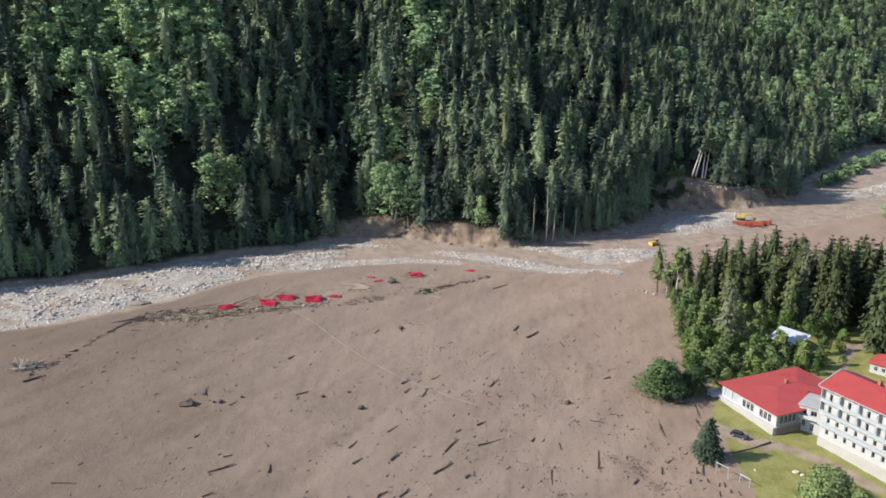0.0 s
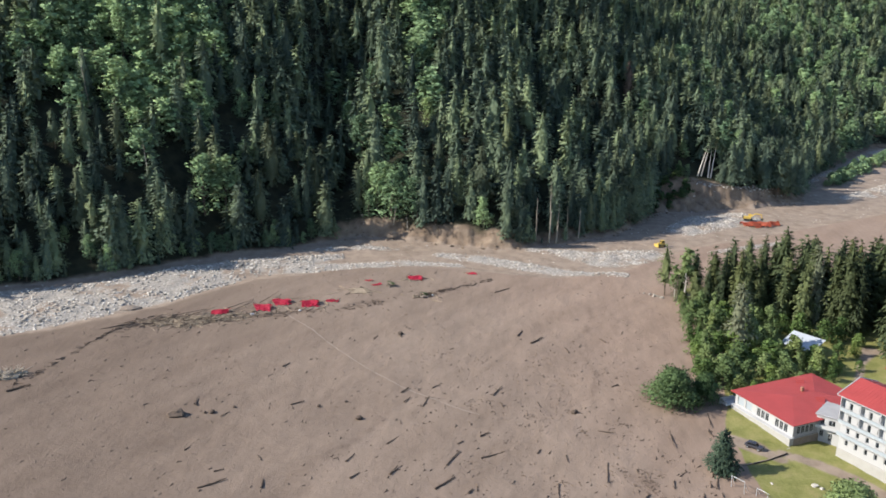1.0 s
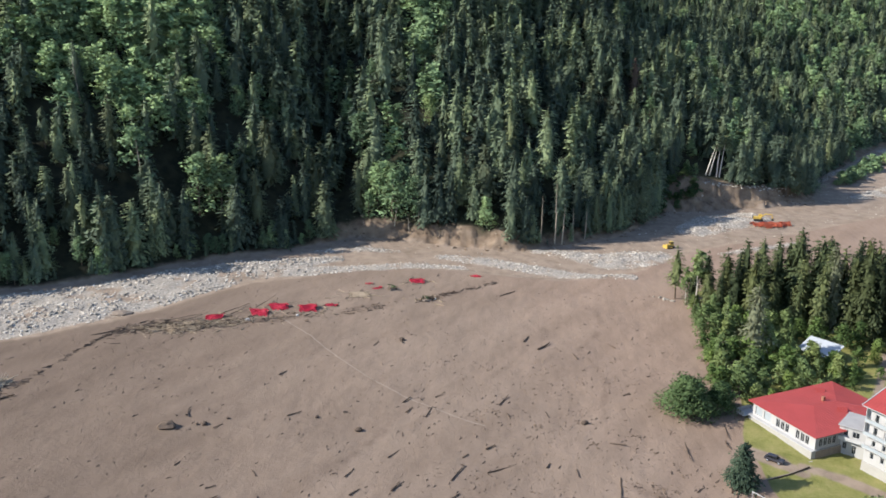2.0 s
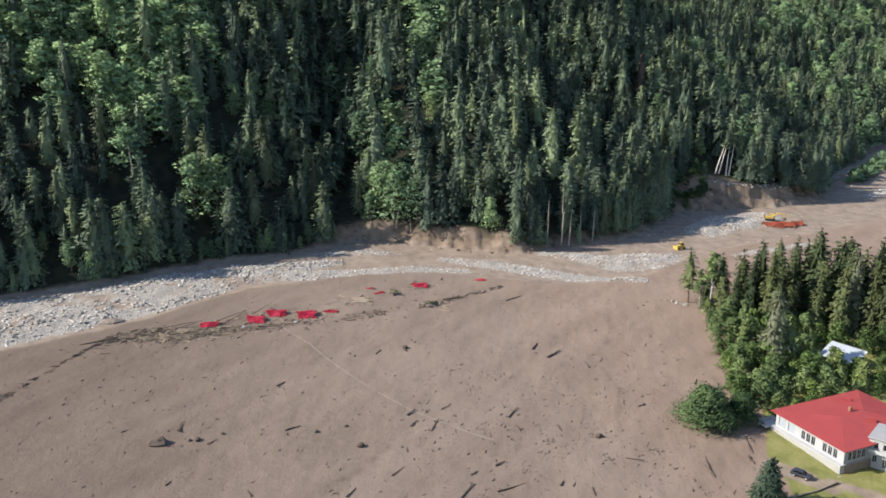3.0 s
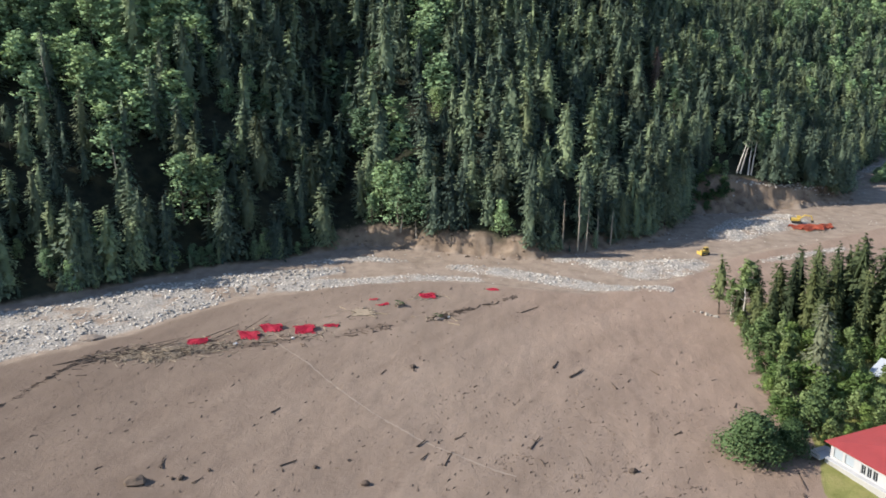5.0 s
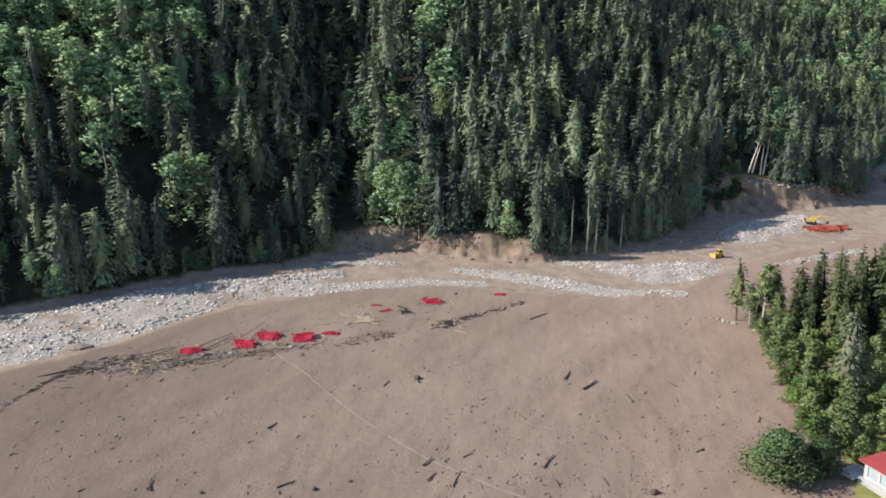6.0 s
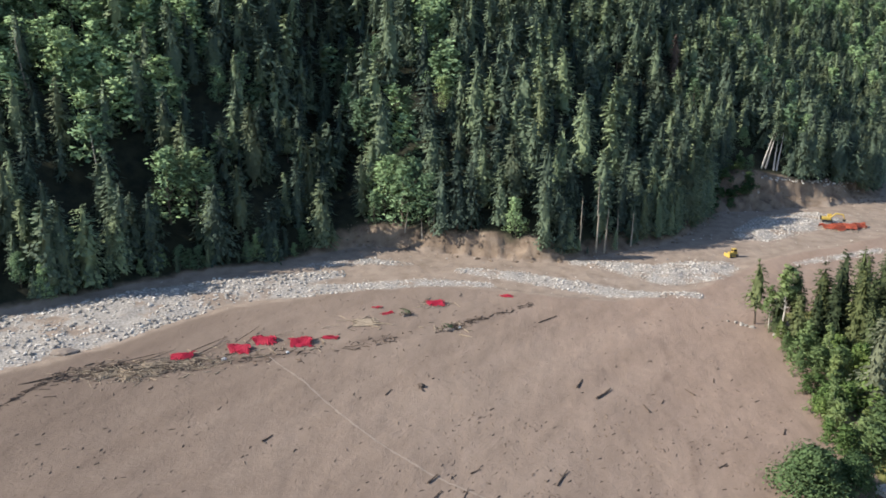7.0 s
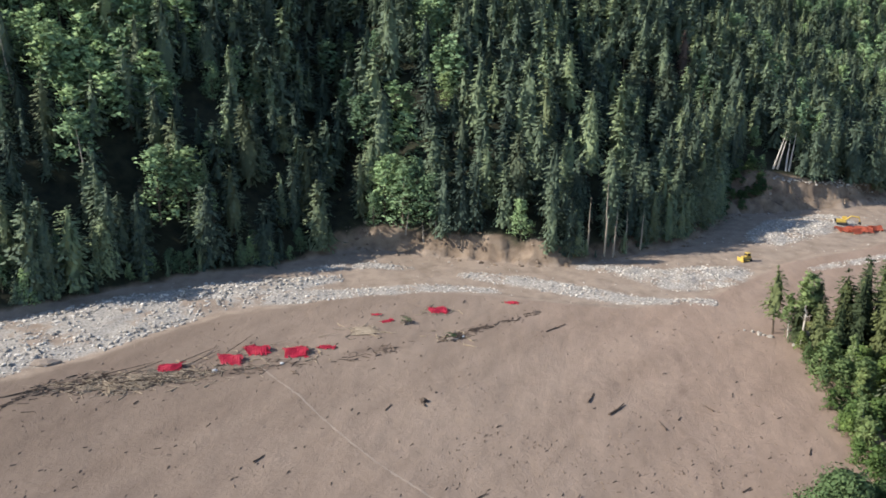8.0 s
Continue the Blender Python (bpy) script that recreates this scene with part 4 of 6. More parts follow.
def hip_roof(w, d, hgt, over, ridge, thick=0.18):
    """A low hipped roof with seams; its eaves lie at z = 0."""
    bm = bmesh.new()
    a, b, c, e = (-over, -over), (w + over, -over), (w + over, d + over), (-over, d + over)
    r0, r1 = ridge
    low = [bm.verts.new((*p, 0)) for p in (a, b, c, e)]
    top = [bm.verts.new((*r0, hgt)), bm.verts.new((*r1, hgt))]
    bot = [bm.verts.new((*p, -thick)) for p in (a, b, c, e)]
    bm.faces.new((low[0], low[1], top[1], top[0]))
    bm.faces.new((low[1], low[2], top[1]))
    bm.faces.new((low[2], low[3], top[0], top[1]))
    bm.faces.new((low[3], low[0], top[0]))
    for i in range(4):
        bm.faces.new((bot[i], bot[(i + 1) % 4], low[(i + 1) % 4], low[i]))
    bm.faces.new(bot[::-1])
    bmesh.ops.recalc_face_normals(bm, faces=bm.faces)
    return bm


def seams(w, d, hgt, over, ridge, step=0.9):
    """Standing seams running up the two long slopes of that roof."""
    bm = bmesh.new()
    (x0, y0), (x1, _) = ridge
    n = int((w + 2 * over) / step)
    for i in range(1, n):
        x = -over + (w + 2 * over) * i / n
        for ey in (-over, d + over):
            f = 1.0
            if x < x0:
                f = (x + over) / (x0 + over)
            elif x > x1:
                f = (w + over - x) / (w + over - x1)
            rod(bm, (x, ey, 0.012), (x, ey + (y0 - ey) * f, hgt * f + 0.012), 0.022, 0.022, 4)
    return bm


def cube_part(name, dims, mat, parent, label="", bevel=0.02):
    return part(name, box(bmesh.new(), *dims, bevel), mat, parent, label)


# -- hall with a red hipped roof
def build_hall():
    z0 = height(80, 205.5) - 0.2
    hall = new("hall")
    hall.matrix_basis = oriented(80.6, 207.0, z0, 0.891, 0.453)
    W, D, H = 26.5, 20.5, 5.7
    # long lit wall, then the gable wall greyed for its shade, then the two at the back
    side = [(y, y + 1.2, 2.75, 4.95) for y in (8.0, 9.5, 11.0, 14.4, 15.9, 17.4)]
    front = [(x, x + 1.12, 2.9, 5.0) for x in (1.3, 2.7, 4.1, 5.5, 17, 19, 21)]
    loggia = [(0.9, 3.2, 2.9, 5.0), (3.9, 6.2, 2.9, 5.0)]
    wall = part("wall", pierced(bmesh.new(), D, 2.3, H, 0.3, side + loggia), plaster, hall)
    wall.matrix_local = oriented(0, D, 0, 0, -1)
    for a, b, c, d in side:
        window(hall, b - a, d - c, oriented(0.13, D - (a + b) / 2, c, 0, -1), 1)
    for a, b, c, d in loggia:
        pn = part("shutter", box(bmesh.new(), a - 0.0, b, 0.2, 0.29, c, d, 0.02), plaster_blue, hall, "pale closed shutter in a shallow recess")
        pn.matrix_local = oriented(0, D, 0, 0, -1)
    wall = part("wall", pierced(bmesh.new(), W - 0.3, 2.3, H, 0.3, [(a - 0.3, b - 0.3, c, d) for a, b, c, d in front]), plaster_grey, hall, "plaster wall with its shade put into the grey")
    wall.matrix_local = oriented(0.3, 0, 0, 1, 0)
    for a, b, c, d in front:
        window(hall, b - a, d - c, oriented((a + b) / 2, 0.13, c, 1, 0), 1)
    cube_part("wall", (W - 0.3, W, 0.3, D - 0.3, 2.3, H), plaster, hall)
    cube_part("wall", (0.3, W, D - 0.3, D, 2.3, H), plaster, hall)
    cube_part("plinth", (-1.1, W + 0.05, -0.25, D + 0.3, -1.5, 2.25), plaster_cream, hall, "cream plastered projecting plinth")
    cube_part("basement_wall", (0.2, W, -0.34, -0.252, -1.5, 2.1), slab_mat, hall, "dark grey basement wall")
    cube_part("ledge", (-1.25, 0.4, -0.35, D + 0.5, 2.25, 2.4), frame_white, hall)
    cube_part("apron", (-2.3, -1.1, -1.0, D + 1.0, -1.5, 0.25), plaster_cream, hall, "cream concrete apron at the foot of the wall")
    bal = cube_part("balcony", (-2.6, 2.0, D + 0.35, D + 3.2, 2.0, 2.2), frame_white, hall, "white balcony on the end wall")
    for dims in ((-2.6, -2.48, D + 0.35, D + 3.2, 2.2, 3.2), (-2.48, 1.88, D + 3.08, D + 3.2, 2.2, 3.2), (1.88, 2.0, D + 0.35, D + 3.2, 2.2, 3.2)):
        cube_part("parapet", dims, plaster, bal)
    cube_part("post", (-2.5, -2.2, D + 2.8, D + 3.1, -1.4, 2.0), plaster_cream, bal)
    cube_part("cornice", (-0.7, W + 0.7, -0.7, D + 0.7, H, H + 0.2), frame_white, hall)
    ridge = ((9.5, D / 2), (W - 9.5, D / 2))
    roof = part("roof", hip_roof(W, D, 1.3, 1.0, ridge), roof_red, hall, "red painted sheet-metal hipped roof")
    roof.location = (0, 0, H + 0.42)
    sm = part("seams", seams(W, D, 1.3, 1.0, ridge), roof_red, roof)
    sm.location = (0, 0, 0)
    # two small dormers
    for x, y, turn in ((15.0, 6.3, 60), (19.0, 17.2, 60)):
        bm = bmesh.new()
        v = [bm.verts.new(p) for p in ((-0.9, -0.9, 0), (0.9, -0.9, 0), (0, -0.9, 0.95), (0, 1.6, 0.95), (-0.9, 0.6, 0), (0.9, 0.6, 0))]
        for f in ((0, 1, 2), (0, 2, 3, 4), (1, 5, 3, 2), (0, 4, 5, 1), (4, 3, 5)):
            bm.faces.new([v[i] for i in f])
        dm = part("dormer", bm, roof_red, roof, "small triangular dormer")
        dm.matrix_local = pose(x, y, 1.3 * min((y + 1) / 11.2, (D + 1 - y) / 11.2) - 0.12, 0, 0, turn)
        part("vent", box(bmesh.new(), -0.4, 0.4, -0.93, -0.9, 0.1, 0.5), dark_metal, dm)
    cube_part("chimney", (13.8, 14.5, D / 2 + 1.2, D / 2 + 1.9, H + 0.9, H + 2.7), brick_mat, hall)
    return tagged(hall, "white plastered hall with a red hipped metal roof beside the lawn", "house")


# -- white four-storey block
def build_block():
    x0, y0 = 90.2, 203.2
    z0 = height(x0, y0)
    blk = new("apartment_block")
    blk.matrix_basis = oriented(x0, y0, z0, 0.53, -0.848)
    L, D, H = 31.0, 12.5, 16.0
    rows = (2.6 + 0.5, 6.2, 9.4, 12.6)
    holes = []
    for r, z in enumerate(rows):
        n = 0
        x = 1.6
        while x < L - 1.5:
            door = r >= 2 and n % 2 == 0
            w, h, lift = (0.9, 2.0, 0.0) if door else (0.85, 1.45, 0.5)
            holes.append((x, x + w, z + lift, z + lift + h))
            x += 2.62
            n += 1
    wall = part("wall", pierced(bmesh.new(), L, -1.2, H, 0.35, holes), plaster, blk)
    for a, b, c, d in holes:
        window(blk, b - a, d - c, oriented((a + b) / 2, 0.2, c, 1, 0), 0)
    cube_part("wall", (-0.0, 0.35, 0.35, D, -1.2, H), plaster, blk)
    cube_part("wall", (L - 0.35, L, 0.35, D, -1.2, H), plaster, blk)
    cube_part("wall", (0.35, L - 0.35, D - 0.35, D, -1.2, H), plaster, blk)
    cube_part("plinth", (-0.15, L + 0.15, -0.18, -0.002, -1.6, 2.3), plaster_cream, blk, "cream plinth band")
    for z in rows[1:]:
        cube_part("floor_slab", (0.4, L - 0.4, 0.4, D - 0.4, z - 0.3, z - 0.1), plaster_grey, blk)
        cube_part("balcony_slab", (-0.1, L, -1.15, -0.003, z - 0.22, z - 0.04), frame_white, blk)
        bal = part("balcony_rail", box(bmesh.new(), -0.1, L, -1.15, -1.08, z - 0.04, z + 0.72), plaster_blue, blk, "pale blue solid balcony parapet")
        n = int(L / 2.62)
        for i in range(n + 1):
            bm = rod(bmesh.new(), (i * 2.62, -1.11, z + 0.72), (i * 2.62, -1.11, z + 0.95), 0.035)
            part("baluster", bm, frame_white, bal)
        part("handrail", rod(bmesh.new(), (-0.1, -1.11, z + 0.97), (L, -1.11, z + 0.97), 0.035), frame_white, bal)
    for i in range(6):
        cube_part("divider", (i * 5.24 - 0.1, i * 5.24 + 0.06, -1.1, -0.004, rows[2], H - 0.1), frame_white, blk)
    cube_part("cornice", (-0.9, L + 0.9, -1.5, D + 0.8, H, H + 0.28), frame_white, blk, "white eaves board")
    bm = bmesh.new()
    over = 0.95
    v = [bm.verts.new(p) for p in ((-over, -1.6, 0), (L + over, -1.6, 0), (L + over, D / 2, 2.6), (-over, D / 2, 2.6), (L + over, D + over, 0), (-over, D + over, 0))]
    for f in ((0, 1, 2, 3), (3, 2, 4, 5), (0, 3, 5), (1, 4, 2), (0, 5, 4, 1)):
        bm.faces.new([v[i] for i in f])
    bmesh.ops.recalc_face_normals(bm, faces=bm.faces)
    roof = part("roof", bm, roof_red, blk, "red painted sheet-metal roof")
    roof.location = (0, 0, H + 0.285)
    bm = bmesh.new()
    for i in range(1, 36):
        x = -over + (L + 2 * over) * i / 36
        rod(bm, (x, -1.6, 0.012), (x, D / 2, 2.612), 0.022, 0.022, 4)
        rod(bm, (x, D + over, 0.012), (x, D / 2, 2.612), 0.022, 0.022, 4)
    part("seams", bm, roof_red, roof)
    bm = bmesh.new()
    rod(bm, (-over - 0.02, -1.6, 0.06), (-over - 0.02, D / 2, 2.68), 0.13, 0.13, 6)
    rod(bm, (-over - 0.02, D + over, 0.06), (-over - 0.02, D / 2, 2.68), 0.13, 0.13, 6)
    part("verge_board", bm, frame_white, roof, "white verge board")
    for x in (9, 11, 12.5):
        cube_part("chimney", (x, x + 0.8, D / 2 + 0.6, D / 2 + 1.5, H + 1.5, H + 3.9), brick_mat, blk)
    return tagged(blk, "white four-storey apartment block with balconies and a red metal roof", "building")


# -- narrow link between the two
def build_link():
    z0 = height(90, 206)
    lk = new("link_building")
    lk.matrix_basis = oriented(87.4, 211.0, z0 - 0.2, 0.8, -0.6)
    W, H = 6.2, 7.4
    holes = [(1.0, 2.0, 5.0, 6.6), (3.0, 4.6, 5.0, 6.5), (1.0, 2.0, 1.6, 3.4), (3.2, 4.2, 0.9, 3.0)]
    part("wall", pierced(bmesh.new(), W, -1.0, H, 0.3, holes), plaster, lk)
    for a, b, c, d in holes:
        window(lk, b - a, d - c, oriented((a + b) / 2, 0.17, c, 1, 0), 1)
    cube_part("wall", (0, 0.3, 0.3, 8, -1.0, H), plaster, lk)
    cube_part("wall", (W - 0.3, W, 0.3, 8, -1.0, H), plaster, lk)
    cube_part("balcony_slab", (0.2, W - 0.2, -1.2, -0.003, 4.3, 4.5), frame_white, lk)
    cube_part("balcony_rail", (0.2, W - 0.2, -1.2, -1.1, 4.5, 5.2), frame_white, lk)
    cube_part("roof", (-0.3, W + 0.3, -0.5, 8.2, H, H + 0.25), plaster_grey, lk, "flat grey roof")
    return tagged(lk, "narrow white link building with a small balcony", "building")


def cottage(x, y, w, d, h, ux, uy, label):
    z0 = height(x, y) - 0.3
    c = new("cottage")
    c.matrix_basis = oriented(x, y, z0, ux, uy)
    holes = [(1.2, 2.3, 1.2, 2.5), (3.4, 4.5, 1.2, 2.5), (w - 2.6, w - 1.5, 1.2, 2.5)]
    part("wall", pierced(bmesh.new(), w, -0.8, h, 0.25, holes), plaster, c)
    for a, b, e, f in holes:
        window(c, b - a, f - e, oriented((a + b) / 2, 0.14, e, 1, 0))
    cube_part("wall", (0, 0.25, 0.25, d, -0.8, h), plaster, c)
    cube_part("wall", (w - 0.25, w, 0.25, d, -0.8, h), plaster, c)
    cube_part("wall", (0.25, w - 0.25, d - 0.25, d, -0.8, h), plaster, c)
    r = part("roof", hip_roof(w, d, 2.2, 0.7, ((3, d / 2), (w - 3, d / 2))), roof_red, c, "red hipped roof")
    r.location = (0, 0, h + 0.19)
    part("seams", seams(w, d, 2.2, 0.7, ((3, d / 2), (w - 3, d / 2))), roof_red, r)
    return tagged(c, label, "house")


def shed():
    s = new("shed")
    s.matrix_basis = oriented(97.4, 269.8, height(103, 269), 0.66, -0.75)
    for x in (0, 9.2):
        for y in (0, 6.0):
            cube_part("post", (x, x + 0.2, y, y + 0.2, -0.6, 1.7 if y < 4 else 3.7), bark, s)
    cube_part("wall", (0.2, 9.2, 6.0, 6.15, -0.3, 3.6), dead_wood, s)
    cube_part("wall", (0.05, 0.18, 0.2, 6.0, -0.3, 1.8), dead_wood, s)
    cube_part("wall", (9.22, 9.35, 0.2, 6.0, -0.3, 1.8), dead_wood, s)
    bm = bmesh.new()
    n = 40
    for i in range(n):
        a, b = -0.6 + 10.8 * i / n, -0.6 + 10.8 * (i + 1) / n
        za, zb = 0.05 * (i % 2), 0.05 * ((i + 1) % 2)
        v = [bm.verts.new(p) for p in ((a, -0.7, 1.6 + za), (b, -0.7, 1.6 + zb), (b, 6.6, 3.95 + zb), (a, 6.6, 3.95 + za))]
        bm.faces.new(v)
    bmesh.ops.remove_doubles(bm, verts=bm.verts[:], dist=0.001)
    bmesh.ops.solidify(bm, geom=bm.faces[:], thickness=0.02)
    part("roof", bm, zinc, s, "grey-blue corrugated metal roof")
    return tagged(s, "open wooden shed under a bright corrugated metal roof", "shed")


build_hall()
build_block()
build_link()
cottage(121.5, 250.5, 12, 8, 3.4, 0.75, -0.66, "small white house with a red hipped roof")
shed()


# ---------------------------------------------------------------- things on the lawn
def car(x, y, turn):
    c = new("car")
    c.matrix_basis = stand(None, x, y, turn)
    bm = box(bmesh.new(), -2.2, 2.2, -0.88, 0.88, 0.35, 0.95, 0.14)
    body = part("body", bm, car_paint, c)
    bm = bmesh.new()
    v = [bm.verts.new(p) for p in ((-1.9, -0.8, 0.93), (1.0, -0.8, 0.93), (0.45, -0.68, 1.55), (-1.6, -0.68, 1.55),
                                   (-1.9, 0.8, 0.93), (1.0, 0.8, 0.93), (0.45, 0.68, 1.55), (-1.6, 0.68, 1.55))]
    for f in ((0, 1, 2, 3), (7, 6, 5, 4), (1, 5, 6, 2), (4, 0, 3, 7), (3, 2, 6, 7), (4, 5, 1, 0)):
        bm.faces.new([v[i] for i in f])
    bmesh.ops.bevel(bm, geom=bm.edges[:], offset=0.06, segments=2, affect="EDGES")
    cab = part("cabin", bm, car_paint, c)
    for s in (-1, 1):
        bm = bmesh.new()
        v = [bm.verts.new(p) for p in ((-1.6, s * 0.795, 1.0), (0.75, s * 0.795, 1.0), (0.35, s * 0.715, 1.45), (-1.45, s * 0.715, 1.45))]
        bm.faces.new(v)
        bmesh.ops.solidify(bm, geom=bm.faces[:], thickness=0.02)
        part("side_window", bm, glass_dark, cab)
    bm = bmesh.new()
    v = [bm.verts.new(p) for p in ((0.99, -0.66, 1.02), (0.99, 0.66, 1.02), (0.56, 0.58, 1.49), (0.56, -0.58, 1.49))]
    bm.faces.new(v)
    bmesh.ops.solidify(bm, geom=bm.faces[:], thickness=0.02)
    part("windscreen", bm, glass_dark, cab)
    for px in (-1.35, 1.35):
        for py in (-0.86, 0.86):
            w = part("wheel", rod(bmesh.new(), (px, py - 0.1, 0.33), (px, py + 0.1, 0.33), 0.33, 0.33, 14), rubber, c)
            part("rim", rod(bmesh.new(), (px, py - 0.11, 0.33), (px, py + 0.11, 0.33), 0.18, 0.18, 10), zinc, w)
    for py in (-0.6, 0.6):
        part("headlight", box(bmesh.new(), 2.17, 2.22, py - 0.16, py + 0.16, 0.66, 0.8, 0.01), frame_white, body)
    return tagged(c, "dark parked car on the gravel beside the hall", "car")


car(70.8, 204.4, -38)
# rocks standing in for unclear pale lumps, one of them bench-like
for x, y, q in ((80.2, 188.6, 0.9), (70.4, 188.3, 0.4), (81.4, 187.6, 0.6)):
    b = new("boulder")
    part("rock", rock_bm(int(x * 3), q, (1, 0.7, 0.5)), bleached, b)
    b.matrix_basis = stand(None, x, y, x * 9, -q * 0.15)
    tagged(b, "pale unidentified lump on the lawn", "rock", "pale stones on the lawn")


def goal(x, y, ux, uy, w, h, lean):
    g = new("goal_frame")
    g.matrix_basis = oriented(x, y, height(x, y), ux, uy) @ pose(0, 0, 0, lean)
    for px in (0, w):
        part("post", rod(bmesh.new(), (px, 0, -0.4), (px, 0, h), 0.065), frame_white, g)
    part("crossbar", rod(bmesh.new(), (-0.08, 0, h), (w + 0.08, 0, h), 0.08), frame_white, g)
    for px in (0, w):
        part("brace", rod(bmesh.new(), (px, 0, h), (px, 1.2, 0), 0.045), frame_white, g)
    return tagged(g, "white metal goal frame half buried at the edge of the mud", "goal", "goal frames")


goal(60.6, 185.6, 0.62, -0.75, 3.4, 3.0, 6)
goal(65.3, 182.6, 0.6, -0.8, 2.8, 1.9, -4)

for (ax, ay), (bx_, by_) in (((65.5, 195.2), (71.5, 198.2)), ((71.6, 198.25), (78.2, 202.6))):
    wl = new("low_wall")
    ln = math.hypot(bx_ - ax, by_ - ay)
    wl.matrix_basis = oriented(ax, ay, height((ax + bx_) / 2, (ay + by_) / 2), bx_ - ax, by_ - ay)
    cube_part("masonry", (0, ln, -0.12, 0.12, -0.8, 0.3), dead_wood, wl)
    cube_part("coping", (0, ln, -0.16, 0.16, 0.3, 0.36), slab_mat, wl)
    tagged(wl, "low dark garden wall across the lawn", "wall", "garden walls")
pole = new("utility_pole")
part("shaft", rod(bmesh.new(), (0, 0, -0.5), (0.3, 0, 9), 0.14, 0.09, 8), frame_white, pole)
part("crossarm", box(bmesh.new(), -0.4, 1.0, -0.05, 0.05, 8.4, 8.52), frame_white, pole)
pole.matrix_basis = stand(None, 133, 276)
tagged(pole, "pale slender utility pole beside the wood", "pole")


# ---------------------------------------------------------------- wreckage on the mud
def roof_piece(name, w, d, rise_, seed, mat, label):
    """A torn piece of metal roof: two ribbed slopes on a folded ridge, buckled, over broken rafters."""
    r = random.Random(seed)
    bm = bmesh.new()
    nx, ny = 22, 8
    g = [[None] * (ny + 1) for _ in range(nx + 1)]
    for i in range(nx + 1):
        for j in range(ny + 1):
            x, y = w * (i / nx - 0.5), d * (j / ny - 0.5)
            z = rise_ * (1 - abs(j / ny - 0.62) * 1.5) + 0.05 * (i % 2) + 0.22 * math.sin(x * 1.3 + seed) * math.sin(y * 1.1 + seed * 2)
            if i in (0, nx) or j in (0, ny):
                x, y = x + r.uniform(-0.45, 0.35), y + r.uniform(-0.45, 0.45)
            x, y = x + 0.22 * y * math.sin(seed * 1.7), y + 0.12 * x * math.sin(seed * 2.3)
            g[i][j] = bm.verts.new((x, y, max(z, 0.1)))
    for i in range(nx):
        for j in range(ny):
            if (i in (0, 1, nx - 2, nx - 1) and r.random() < 0.4) or (j in (0, ny - 1) and r.random() < 0.12) or i + j < 2 + seed % 4:
                continue
            bm.faces.new((g[i][j], g[i + 1][j], g[i + 1][j + 1], g[i][j + 1]))
    bmesh.ops.solidify(bm, geom=bm.faces[:], thickness=0.03)
    t = new(name)
    part("sheet", bm, mat, t)
    for k in range(4):
        x = w * (k / 3 - 0.5) * 0.9
        part("rafter", box(bmesh.new(), x - 0.06, x + 0.06, -d * 0.5 - r.uniform(0, 1), d * 0.45, -0.15, 0.09), split_wood, t)
    return tagged(t, label, "wreckage")


for i, (x, y, w, d, hgt, turn) in enumerate(((-81.5, 269.4, 6.0, 3.2, 0.9, 12), (-69.0, 275.5, 6.0, 4.6, 1.3, 8), (-64.3, 281.2, 6.6, 4.2, 1.2, 5), (-54.6, 281.5, 6.2, 5.0, 1.2, 12),
                                             (-48.0, 285.6, 4.5, 1.4, 0.35, 14), (-22.3, 313.4, 5.6, 3.6, 0.8, -4), (-1.8, 322.1, 4.2, 1.6, 0.4, -3), (-35.2, 304.0, 3.6, 1.3, 0.3, 40),
                                             (-38.5, 308.0, 3.0, 1.0, 0.25, -10))):
    p = roof_piece("roof_wreck", w, d, hgt, i + 1, red_sheet, "torn bright red metal roof piece lying on the mud")
    p.matrix_basis = stand(None, x, y, turn, 0.0, 3)
    p["group"] = "torn red roof pieces"
for i, (x, y, w, d, turn) in enumerate(((126, 416.5, 7, 3.6, 8), (133, 418, 8, 4.2, -6), (139, 420.5, 6, 3.0, 14), (129.5, 414.6, 4.5, 2.4, 30))):
    p = roof_piece("roof_wreck", w, d, 1.9, i + 21, orange_sheet, "crumpled orange-red metal sheets beside the excavator")
    p.matrix_basis = stand(None, x, y, turn, 0.0, -4)
    p["group"] = "torn orange roof pieces"
platform = new("plank_platform")
for k in range(11):
    part("plank", box(bmesh.new(), -2.6 + random.uniform(-1.1, 0.9), 2.6 + random.uniform(-1.3, 1.2), -2.8 + k * 0.4, -2.44 + k * 0.4, 0.12, 0.19), split_wood, platform)
for x in (-2.2, 2.2):
    part("joist", box(bmesh.new(), x - 0.1, x + 0.1, -3, 3, -0.2, 0.12), split_wood, platform)
platform.matrix_basis = stand(None, -40.0, 296.6, 10, -0.15, 4)
tagged(platform, "broken pale plank platform lying on the mud", "wreckage")
slab = new("boulder")
part("rock", rock_bm(77, 3.6, (1, 0.55, 0.3)), slab_mat, slab)
slab.matrix_basis = stand(None, -110.6, 269.4, 12, -0.2)
tagged(slab, "flat brown rock slab at the edge of the gravel", "rock")
boulder = new("boulder")
part("rock", rock_bm(78, 2.3, (1, 0.7, 0.55)), litter_mat, boulder)
boulder.matrix_basis = stand(None, -72.2, 201.5, 20, -0.4)
tagged(boulder, "large dark muddy boulder half sunk in the mud", "rock")
